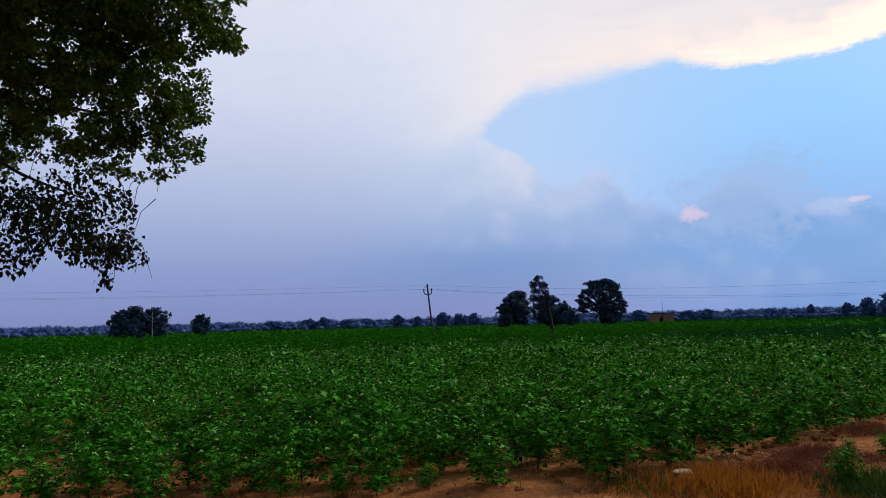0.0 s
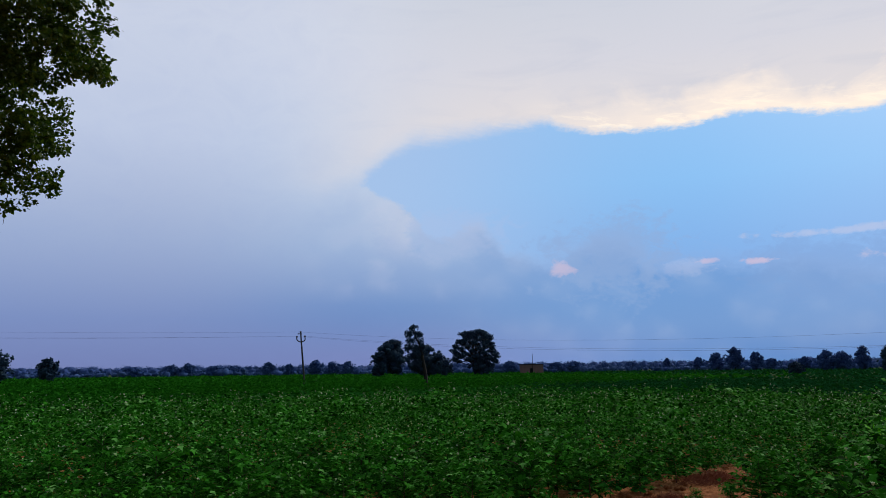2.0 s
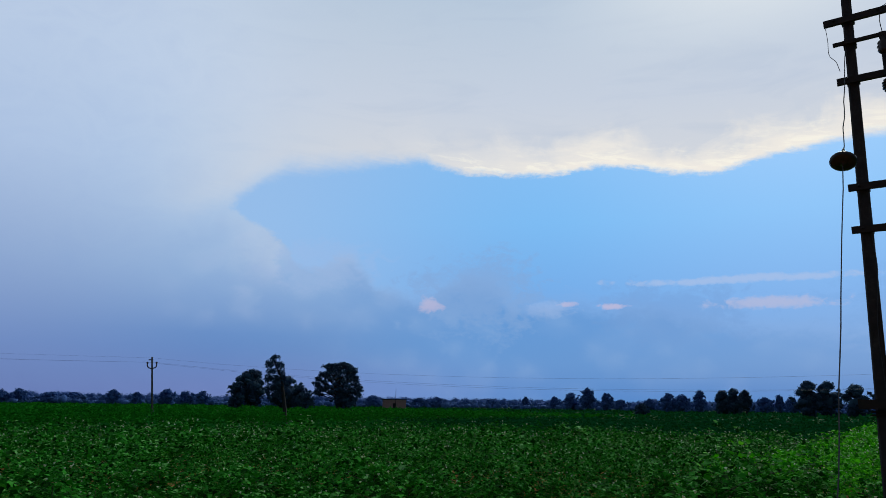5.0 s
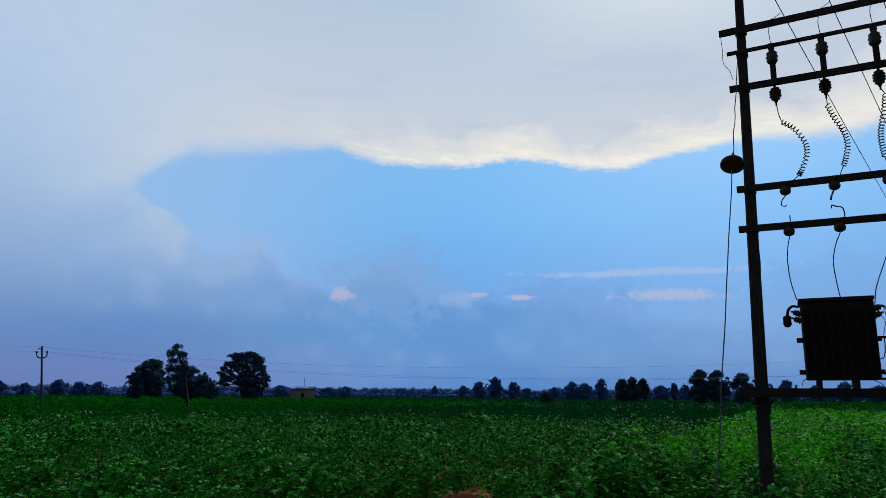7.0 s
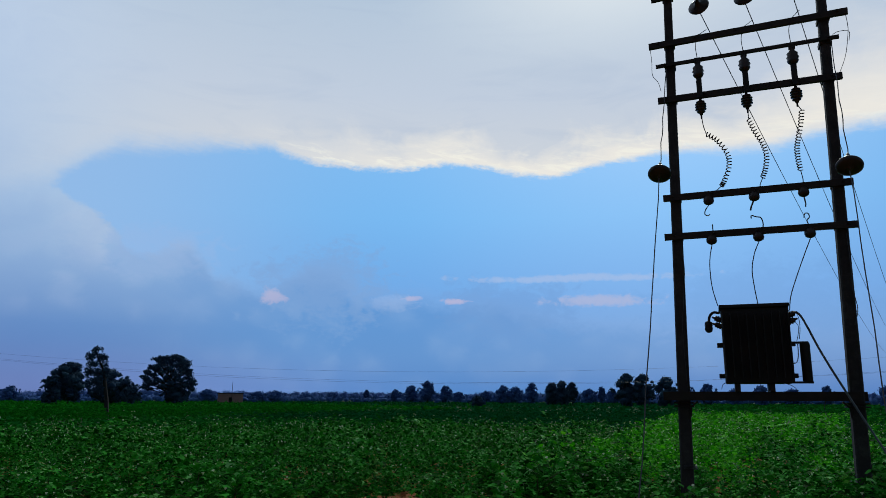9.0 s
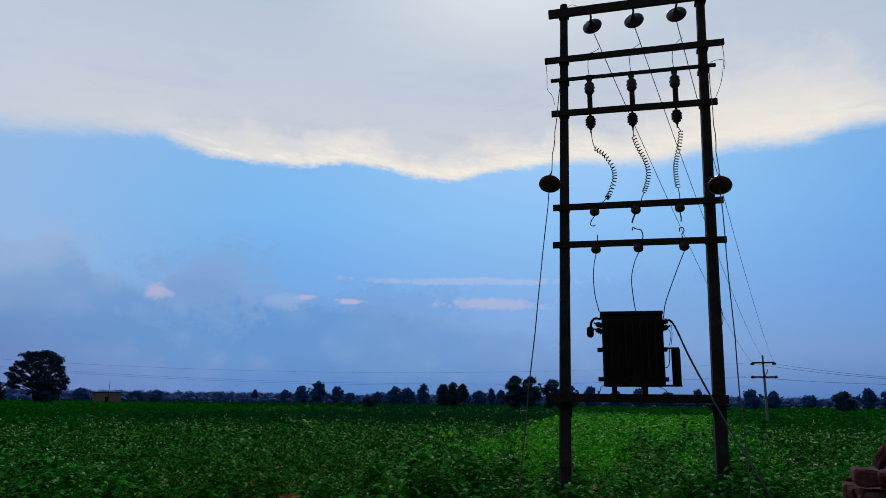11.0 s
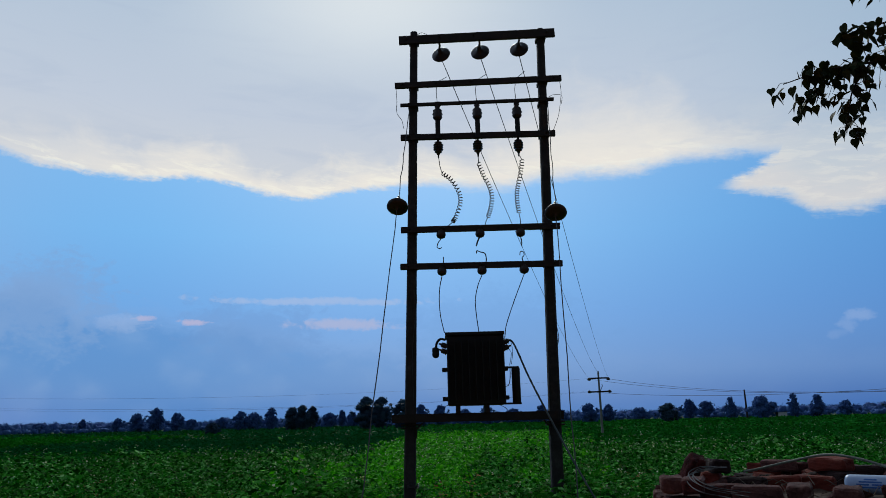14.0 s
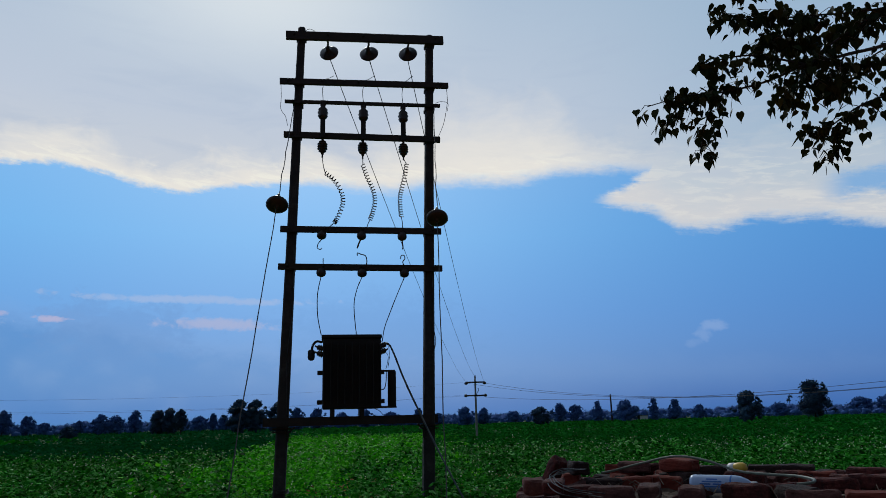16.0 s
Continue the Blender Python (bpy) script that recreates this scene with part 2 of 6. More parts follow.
sheet_mask = w.math("MULTIPLY", sheet_mask, w.step(az, -6.0, 15.0))
sky = w.mix(sheet_mask, sky, sheet)
# dusk: the sky away from the evening side is dim
turned = w.math("COSINE", w.math("MULTIPLY", w.math("SUBTRACT", az, 34.0), math.pi / 180))
dusk = w.math("MAXIMUM", w.step(turned, -0.45, 0.45), w.step(el, 35.0, 75.0, 0.0, 0.35))
dusk = w.math("MULTIPLY", w.math("ADD", 0.27, w.math("MULTIPLY", dusk, 0.73)), w.step(el, 30.0, 80.0, 1.0, 0.32))
bg = w.add("ShaderNodeBackground")
w.put(bg.inputs[0], w.mix(1.0, sky, w.xyz(dusk, dusk, dusk), "MULTIPLY"))
bg.inputs[1].default_value = 1.0
out = w.add("ShaderNodeOutputWorld")
w.put(out.inputs[0], bg.outputs[0])

sun = new("sun", bpy.data.lights.new("sun", "SUN"))
sun.data.energy, sun.data.angle, sun.data.color = 1.35, radians(12), (1.0, 0.96, 0.88)
sa, se = radians(SUN_AZ), radians(SUN_EL)
sun.matrix_world = look((0, 0, 60), (-math.sin(sa) * math.cos(se), -math.cos(sa) * math.cos(se), 60 - math.sin(se)))


# ---------------------------------------------------------------- materials
def material(name, colours, rough=0.8, scale=6.0, bump=0.3, bump_scale=40.0, metal=0.0, island=0.0, through_light=0.0, spec=0.4):
    """A surface whose colour wanders between the given ones at two scales, with fine relief."""
    m = bpy.data.materials.new(name)
    m.use_nodes = True
    k = Nodes(m.node_tree)
    tc = k.add("ShaderNodeTexCoord").outputs["Object"]
    a = k.noise(tc, scale, 5.0, 0.6)
    b = k.noise(tc, scale * 7.3, 4.0, 0.6)
    f = k.math("ADD", k.math("MULTIPLY", a, 0.65), k.math("MULTIPLY", b, 0.35))
    if island:
        rnd = k.add("ShaderNodeNewGeometry").outputs["Random Per Island"]
        f = k.math("ADD", k.math("MULTIPLY", f, 1 - island), k.math("MULTIPLY", rnd, island))
    lo, hi = (0.3, 0.7) if not island else (0.3 * (1 - island), 0.7 * (1 - island) + island)
    stops = [(lo + (hi - lo) * i / max(1, len(colours) - 1), (*c, 1)) for i, c in enumerate(colours)]
    col = k.ramp(f, stops)
    if not island:
        rnd = k.add("ShaderNodeObjectInfo").outputs["Random"]
        hsv = k.add("ShaderNodeHueSaturation")
        k.put(hsv.inputs["Value"], k.math("ADD", 0.85, k.math("MULTIPLY", rnd, 0.3)))
        k.put(hsv.inputs["Color"], col)
        col = hsv.outputs[0]
    p = k.add("ShaderNodeBsdfPrincipled")
    k.put(p.inputs["Base Color"], col)
    p.inputs["Metallic"].default_value = metal
    p.inputs["Specular IOR Level"].default_value = spec
    k.put(p.inputs["Roughness"], k.math("ADD", rough - 0.08, k.math("MULTIPLY", b, 0.16)))
    if bump:
        bn = k.add("ShaderNodeBump")
        bn.inputs["Strength"].default_value, bn.inputs["Distance"].default_value = bump, 0.01
        k.put(bn.inputs["Height"], k.noise(tc, bump_scale, 5.0, 0.65))
        k.put(p.inputs["Normal"], bn.outputs[0])
    o = k.add("ShaderNodeOutputMaterial")
    if through_light:
        t = k.add("ShaderNodeBsdfTranslucent")
        k.put(t.inputs[0], k.mix(1.0, col, (1.2, 1.25, 0.6, 1), "MULTIPLY"))
        mx = k.add("ShaderNodeMixShader")
        mx.inputs[0].default_value = through_light
        k.put(mx.inputs[1], p.outputs[0])
        k.put(mx.inputs[2], t.outputs[0])
        k.put(o.inputs[0], mx.outputs[0])
    else:
        k.put(o.inputs[0], p.outputs[0])
    return m


def soil_material():
    m = bpy.data.materials.new("soil")
    m.use_nodes = True
    k = Nodes(m.node_tree)
    tc = k.add("ShaderNodeTexCoord").outputs["Object"]
    a, b, c = k.noise(tc, 0.6, 5), k.noise(tc, 7.0, 6, 0.65), k.noise(tc, 60.0, 5, 0.7)
    earth = k.ramp(k.math("ADD", k.math("MULTIPLY", a, 0.5), k.math("MULTIPLY", b, 0.5)),
                   [(0.34, (0.26, 0.08, 0.026, 1)), (0.5, (0.52, 0.19, 0.06, 1)), (0.64, (0.68, 0.33, 0.14, 1))])
    earth = k.mix(k.step(c, 0.5, 0.68, 0.0, 0.6), earth, (0.13, 0.055, 0.026, 1))
    # straw and low weeds in patches
    weed = k.math("MULTIPLY", k.step(k.noise(tc, 1.1, 6, 0.7), 0.53, 0.66), k.step(k.noise(tc, 22.0, 4, 0.7), 0.4, 0.6))
    earth = k.mix(k.math("MULTIPLY", weed, 0.7), earth, (0.10, 0.10, 0.03, 1))
    # beyond the near field the land is all crop and pasture
    ln = k.add("ShaderNodeVectorMath")
    ln.operation = "LENGTH"
    k.put(ln.inputs[0], tc)
    far = k.step(ln.outputs["Value"], 17.0, 36.0)
    field = k.ramp(k.noise(tc, 0.03, 6, 0.6), [(0.3, (0.02, 0.055, 0.015, 1)), (0.55, (0.035, 0.085, 0.02, 1)), (0.75, (0.07, 0.11, 0.03, 1))])
    col = k.mix(far, earth, field)
    p = k.add("ShaderNodeBsdfPrincipled")
    k.put(p.inputs["Base Color"], col)
    p.inputs["Roughness"].default_value, p.inputs["Specular IOR Level"].default_value = 0.95, 0.15
    bn = k.add("ShaderNodeBump")
    bn.inputs["Strength"].default_value, bn.inputs["Distance"].default_value = 1.0, 0.07
    k.put(bn.inputs["Height"], k.math("ADD", b, k.math("MULTIPLY", c, 0.5)))
    k.put(p.inputs["Normal"], bn.outputs[0])
    k.put(k.add("ShaderNodeOutputMaterial").inputs[0], p.outputs[0])
    return m


SOIL = soil_material()
# Palest stops put sky sheen into the colour of random cotton leaves.
COTTON = material("cotton_leaf", [(0.0015, 0.013, 0.0015), (0.007, 0.066, 0.004), (0.02, 0.19, 0.01), (0.056, 0.35, 0.03), (0.4, 0.72, 0.3)], 0.7, 1.5, 0.0, island=0.5, through_light=0.08, spec=0.015)
COTTON_PALE = material("cotton_leaf_pale", [(0.005, 0.042, 0.001), (0.02, 0.165, 0.003), (0.046, 0.34, 0.006), (0.1, 0.52, 0.012), (0.28, 0.78, 0.1)], 0.6, 1.5, 0.0, island=0.5, through_light=0.3, spec=0.02)
TALL_CROP = material("tall_crop_leaf", [(0.005, 0.06, 0.006), (0.013, 0.14, 0.011), (0.032, 0.235, 0.02)], 0.95, 2, 0.0, island=0.5, through_light=0.2, spec=0.0)
LOW_CROP = material("low_crop_leaf", [(0.004, 0.045, 0.014), (0.008, 0.085, 0.026), (0.017, 0.13, 0.04)], 0.95, 0.2, 0.0, island=0.5, through_light=0.15, spec=0.0)
FAR_CROP = material("far_crop_leaf", [(0.005, 0.055, 0.008), (0.013, 0.125, 0.017), (0.034, 0.23, 0.032)], 0.95, 0.2, 0.0, island=0.5, through_light=0.15, spec=0.0)
STEM = material("stem", [(0.07, 0.055, 0.03), (0.12, 0.08, 0.05)], 0.8, 20, 0.0)
FLOWER = material("flower", [(0.66, 0.76, 0.56), (0.84, 0.88, 0.78)], 0.7, 30, 0.0, island=0.5, through_light=0.2)
DRY_GRASS = material("dry_grass", [(0.2, 0.055, 0.01), (0.42, 0.13, 0.02), (0.5, 0.2, 0.035), (0.24, 0.18, 0.04)], 0.8, 4, 0.0, island=0.6, through_light=0.2)
GREEN_GRASS = material("green_grass", [(0.016, 0.055, 0.01), (0.035, 0.1, 0.02), (0.09, 0.125, 0.03)], 0.7, 4, 0.0, island=0.6, through_light=0.2)
DRY_BRUSH = material("dry_brush", [(0.13, 0.035, 0.02), (0.3, 0.09, 0.045), (0.42, 0.17, 0.08)], 0.9, 8, 0.0, island=0.5)
TREE_LEAF = material("tree_leaf", [(0.012, 0.038, 0.007), (0.042, 0.092, 0.013), (0.12, 0.165, 0.02)], 0.55, 1.0, 0.0, island=0.4, through_light=0.32, spec=0.2)
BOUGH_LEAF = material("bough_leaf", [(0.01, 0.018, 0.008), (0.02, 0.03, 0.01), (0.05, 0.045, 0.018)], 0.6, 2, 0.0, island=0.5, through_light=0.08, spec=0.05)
# Aerial haze painted into the leaf colour: bluer base tones, strongest on distant belts.
HAZY_LEAF = material("haze_tinted_leaf", [(0.04, 0.095, 0.26), (0.056, 0.126, 0.33), (0.078, 0.158, 0.35)], 0.95, 0.3, 0.0, island=0.5, spec=0.1)
FAR_HAZE_LEAF = material("far_leaf_haze_tint", [(0.018, 0.042, 0.08), (0.03, 0.066, 0.115), (0.045, 0.095, 0.13)], 0.9, 0.3, 0.0, island=0.5, spec=0.1)
WOODS_HAZE = material("woods_haze_tint", [(0.056, 0.125, 0.4), (0.075, 0.16, 0.47)], 0.95, 0.05, 0.0, island=0.5, through_light=0.3)
# Darkened copy of the bark, keeping trunks and boughs as unlit silhouettes.
BARK_BACKLIT = material("backlit_bark", [(0.012, 0.011, 0.012), (0.03, 0.025, 0.024)], 0.9, 9, 0.8, 30)
BARK = material("bark", [(0.05, 0.035, 0.025), (0.11, 0.08, 0.06)], 0.9, 9, 0.8, 30)
# Concrete, steel and tank tones are darkened to hold a backlit silhouette.
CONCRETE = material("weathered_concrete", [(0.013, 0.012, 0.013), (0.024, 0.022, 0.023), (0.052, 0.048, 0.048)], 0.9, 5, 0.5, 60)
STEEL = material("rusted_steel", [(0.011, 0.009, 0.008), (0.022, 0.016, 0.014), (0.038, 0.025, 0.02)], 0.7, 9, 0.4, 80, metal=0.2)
TANK = material("silhouette_tank_paint", [(0.006, 0.006, 0.008), (0.011, 0.011, 0.012), (0.02, 0.018, 0.016)], 0.75, 4, 0.2, 50)
PORCELAIN = material("brown_porcelain", [(0.018, 0.012, 0.011), (0.034, 0.02, 0.017)], 0.35, 6, 0.0)
WIRE = material("aluminium_wire", [(0.03, 0.03, 0.034), (0.06, 0.06, 0.066)], 0.6, 20, 0.0, metal=0.3)
COPPER = material("bright_wire", [(0.04, 0.032, 0.03), (0.08, 0.065, 0.06)], 0.6, 20, 0.0, metal=0.2)
CABLE = material("grey_cable", [(0.06, 0.075, 0.085), (0.11, 0.135, 0.15)], 0.6, 8, 0.1, 60)
POLE_GREY = material("grey_pole", [(0.05, 0.05, 0.052), (0.1, 0.1, 0.1)], 0.9, 3, 0.3, 30)
WHITEWASH = material("pale_concrete_pole", [(0.16, 0.155, 0.15), (0.3, 0.29, 0.28)], 0.9, 3, 0.3, 30)
BRICK = material("brick", [(0.01, 0.004, 0.004), (0.07, 0.012, 0.01), (0.16, 0.036, 0.028)], 0.92, 26, 1.0, 90)
BRICK_RED = material("red_brick", [(0.1, 0.015, 0.008), (0.22, 0.034, 0.018)], 0.9, 12, 0.7, 70)
BRICK_DARK = material("dark_brick", [(0.009, 0.005, 0.005), (0.034, 0.012, 0.01)], 0.95, 20, 1.0, 60)
BRICK_PALE = material("dusty_brick", [(0.035, 0.013, 0.012), (0.17, 0.064, 0.052)], 0.95, 20, 1.0, 60)
CHIP = material("pale_brick_chip", [(0.42, 0.26, 0.2), (0.6, 0.42, 0.34)], 0.95, 20, 0.6, 60)
MORTAR = material("mortar", [(0.1, 0.08, 0.065), (0.2, 0.16, 0.13)], 0.95, 10, 0.8, 50)
RUBBLE = material("rubble", [(0.03, 0.018, 0.013), (0.08, 0.048, 0.032), (0.15, 0.1, 0.07)], 0.95, 9, 0.9, 40)
BOTTLE = material("pale_blue_plastic", [(0.3, 0.4, 0.6), (0.4, 0.5, 0.68)], 0.35, 6, 0.0)
LABEL_BLUE = material("blue_label", [(0.05, 0.13, 0.42), (0.08, 0.19, 0.5)], 0.45, 20, 0.0)
WHITE_PLASTIC = material("white_plastic", [(0.6, 0.6, 0.58), (0.75, 0.75, 0.72)], 0.4, 8, 0.0)
YELLOW_PLASTIC = material("yellow_plastic", [(0.55, 0.33, 0.03), (0.7, 0.45, 0.06)], 0.4, 8, 0.0)
HOSE = material("pale_green_hose", [(0.08, 0.1, 0.075), (0.17, 0.19, 0.145)], 0.55, 10, 0.0)
HUT_WALL = material("hut_brick_wall", [(0.36, 0.2, 0.19), (0.46, 0.28, 0.25)], 0.95, 1.5, 0.3, 10)
PALE_WALL = material("pale_plaster", [(0.5, 0.5, 0.5), (0.65, 0.65, 0.64)], 0.95, 1.5, 0.2, 10)


# ---------------------------------------------------------------- builders
def part(name, bm, mat, parent=None, label="", smooth=False):
    """One mesh object from a bmesh, under a thing or under a part."""
    me = bpy.data.meshes.new(name)
    bmesh.ops.recalc_face_normals(bm, faces=bm.faces)
    bm.to_mesh(me)
    bm.free()
    me.materials.append(mat)
    if smooth:
        me.polygons.foreach_set("use_smooth", [True] * len(me.polygons))
    ob = new(name, me)
    ob.parent = parent
    if label:
        tagged(ob, label)
    return ob


def thing(name, m, label, category, group="", kind=""):
    ob = new(name)
    ob.matrix_world = m
    ob.empty_display_size = 0.2
    return tagged(ob, label, category, group, kind)


def box(bm, x0, x1, y0, y1, z0, z1, bevel=0.0, m=None):
    r = bmesh.ops.create_cube(bm, size=1.0)
    vs = r["verts"]
    bmesh.ops.scale(bm, vec=(x1 - x0, y1 - y0, z1 - z0), verts=vs)
    bmesh.ops.translate(bm, vec=((x0 + x1) / 2, (y0 + y1) / 2, (z0 + z1) / 2), verts=vs)
    if bevel:
        es = list({e for v in vs for e in v.link_edges})
        vs = list({v for f in bmesh.ops.bevel(bm, geom=es, offset=bevel, segments=1, affect="EDGES")["faces"] for v in f.verts} | {v for v in vs if v.is_valid})
    if m is not None:
        bmesh.ops.transform(bm, matrix=m, verts=vs)
    return bm


def tube(bm, pts, r, sides=6, r_end=None, cap=True):
    """A round bar along points, tapering from r to r_end."""
    pts = [Vector(p) for p in pts]
    r_end = r if r_end is None else r_end
    rings, n = [], len(pts)
    ref = Vector((0.13, 0.31, 0.94))
    for i, p in enumerate(pts):
        d = (pts[min(i + 1, n - 1)] - pts[max(i - 1, 0)]).normalized()
        if abs(d.dot(ref)) > 0.97:
            ref = Vector((0.9, 0.3, 0.1))
        u = d.cross(ref).normalized()
        v = d.cross(u)
        rad = r + (r_end - r) * i / max(1, n - 1)
        rings.append([bm.verts.new(p + rad * (math.cos(2 * math.pi * k / sides) * u + math.sin(2 * math.pi * k / sides) * v)) for k in range(sides)])
    for a, b in zip(rings, rings[1:]):
        for k in range(sides):
            bm.faces.new((a[k], a[(k + 1) % sides], b[(k + 1) % sides], b[k]))
    if cap:
        bm.faces.new(rings[0][::-1])
        bm.faces.new(rings[-1])
    return bm


def lathe(bm, profile, m=None, sides=16):
    """A body of revolution round z from (radius, z) pairs."""
    m = m or Matrix()
    rings = [[bm.verts.new(m @ Vector((r * math.cos(2 * math.pi * k / sides), r * math.sin(2 * math.pi * k / sides), z))) for k in range(sides)] for r, z in profile]
    for a, b in zip(rings, rings[1:]):
        for k in range(sides):
            bm.faces.new((a[k], a[(k + 1) % sides], b[(k + 1) % sides], b[k]))
    bm.faces.new(rings[0][::-1])
    bm.faces.new(rings[-1])
    return bm


def along(p, d):
    """A pose at p whose z runs along d."""
    return Matrix.Translation(p) @ Vector(d).normalized().to_track_quat("Z", "Y").to_matrix().to_4x4()


def sag(a, b, drop, n=16):
    a, b = Vector(a), Vector(b)
    return [a.lerp(b, i / n) - Vector((0, 0, 4 * drop * (i / n) * (1 - i / n))) for i in range(n + 1)]


def spline(pts, n=6):
    """A smooth run through points."""
    p = [Vector(q) for q in pts]
    p = [2 * p[0] - p[1]] + p + [2 * p[-1] - p[-2]]
    res = []
    for i in range(1, len(p) - 2):
        for j in range(n):
            t = j / n
            res.append(0.5 * (2 * p[i] + (p[i + 1] - p[i - 1]) * t + (2 * p[i - 1] - 5 * p[i] + 4 * p[i + 1] - p[i + 2]) * t * t
                              + (3 * p[i] - p[i - 1] - 3 * p[i + 1] + p[i + 2]) * t ** 3))
    return res + [p[-2]]


def mesh_np(name, verts, tris, mats, index=None):
    """A mesh of triangles from arrays."""
    me = bpy.data.meshes.new(name)
    verts, tris = np.asarray(verts, np.float32).reshape(-1, 3), np.asarray(tris, np.int32).reshape(-1, 3)
    me.vertices.add(len(verts))
    me.vertices.foreach_set("co", verts.ravel())
    me.loops.add(tris.size)
    me.loops.foreach_set("vertex_index", tris.ravel())
    me.polygons.add(len(tris))
    me.polygons.foreach_set("loop_start", np.arange(0, tris.size, 3, dtype=np.int32))
    for m in mats:
        me.materials.append(m)
    if index is not None:
        me.polygons.foreach_set("material_index", np.asarray(index, np.int32))
    me.update(calc_edges=True)
    return me


# leaf outlines: (across, along, up)
LOBED = (np.array([(0, 0, 0), (-0.52, 0.3, -0.06), (-0.2, 0.52, 0.02), (0, 1, -0.16), (0.2, 0.52, 0.02), (0.52, 0.3, -0.06)]), np.array([(0, 2, 1), (0, 3, 2), (0, 4, 3), (0, 5, 4)]))
QUAD = (np.array([(0, 0, 0), (-0.42, 0.5, -0.05), (0, 1, -0.12), (0.42, 0.5, -0.05)]), np.array([(0, 2, 1), (0, 3, 2)]))
HEART = (np.array([(0, 0.06, 0), (-0.2, -0.03, 0.02), (-0.38, 0.1, 0.05), (-0.45, 0.34, 0.06), (-0.34, 0.62, 0.03), (-0.14, 0.88, 0.0), (-0.05, 1.05, -0.04), (0, 1.34, -0.12),
                   (0.05, 1.05, -0.04), (0.14, 0.88, 0.0), (0.34, 0.62, 0.03), (0.45, 0.34, 0.06), (0.38, 0.1, 0.05), (0.2, -0.03, 0.02)]),
         np.array([(0, k + 1, k) for k in range(1, 13)]))
BLADE = (np.array([(-0.5, 0, 0), (0.5, 0, 0), (0.3, 0.6, 0.05), (0, 1, 0.2)]), np.array([(0, 1, 2), (0, 2, 3)]))


def scatter(shape, pos, heading, droop, size, width=1.0, roll=None):
    """Leaves of one outline at many places: heading round z, droop below the level, roll round the rib (radians)."""
    tv, tf = shape
    n = len(pos)
    ch, sh, cd, sd = np.cos(heading), np.sin(heading), np.cos(droop), np.sin(droop)
    ydir = np.stack([ch * cd, sh * cd, -sd], -1)
    xdir = np.stack([sh, -ch, np.zeros(n)], -1)
    zdir = np.cross(xdir, ydir)
    if roll is not None:
        cr, sr = np.cos(roll)[:, None], np.sin(roll)[:, None]
        xdir, zdir = xdir * cr + zdir * sr, zdir * cr - xdir * sr
    s = np.asarray(size).reshape(-1, 1, 1) * np.ones((n, 1, 1))
    v = pos[:, None, :] + s * (tv[None, :, 0:1] * width * xdir[:, None, :] + tv[None, :, 1:2] * ydir[:, None, :] + tv[None, :, 2:3] * zdir[:, None, :])
    f = tf[None, :, :] + (np.arange(n) * len(tv))[:, None, None]
    return v.reshape(-1, 3), f.reshape(-1, 3)


def merge(*pieces):
    """Joins (verts, tris) pairs."""
    vs, fs, k = [], [], 0
    for v, f in pieces:
        vs.append(v)
        fs.append(f + k)
        k += len(v)
    return np.concatenate(vs), np.concatenate(fs)


# ---------------------------------------------------------------- ground
def lay_ground():
    """One sheet to the horizon, fine near the camera."""
    radii = [0.0] + [0.6 * 1.075 ** i for i in range(122)]
    n = 220
    v, f = [(0.0, 0.0, 0.0)], []
    for r in radii[1:]:
        for k in range(n):
            a = 2 * math.pi * k / n
            x, y = r * math.sin(a), r * math.cos(a)
            z = 0.0
            if r < 60:
                z = (0.05 * noise.noise((x * 0.7, y * 0.7, 0)) + 0.03 * noise.noise((x * 2.3, y * 2.3, 5)) + 0.018 * noise.noise((x * 6, y * 6, 9))) * min(1, (60 - r) / 20)
            v.append((x, y, z))
    for k in range(n):
        f.append((0, 1 + (k + 1) % n, 1 + k))
    for i in range(len(radii) - 2):
        a, b = 1 + i * n, 1 + (i + 1) * n
        for k in range(n):
            k2 = (k + 1) % n
            f += [(a + k, a + k2, b + k2), (a + k, b + k2, b + k)]
    me = mesh_np("ground", v, f, [SOIL])
    me.polygons.foreach_set("use_smooth", [True] * len(me.polygons))
    return tagged(new("ground", me), "bare orange-brown soil running under the crops to the horizon", "ground", kind="structure")


lay_ground()

# ---------------------------------------------------------------- two-pole transformer structure
SX, SY = 7.85, 6.07                     # foot of the first pole
FRAME_TURN = -53.9                      # the crossarms run along this heading
FRAME = pose(SX, SY, 0, 0, 0, FRAME_TURN) @ pose(0, 0.135, 0)
POLE_A, POLE_B = (-0.031, 0.138), (1.938, 2.10)   # each pole's offset along the crossarms at foot and top
TOP = 7.6


def lean(which, z):
    foot, top = which
    return foot + (top - foot) * z / TOP


structure = thing("pole_structure", FRAME, "tall dark two-pole concrete frame with steel crossarms in the crop", "transformer structure")


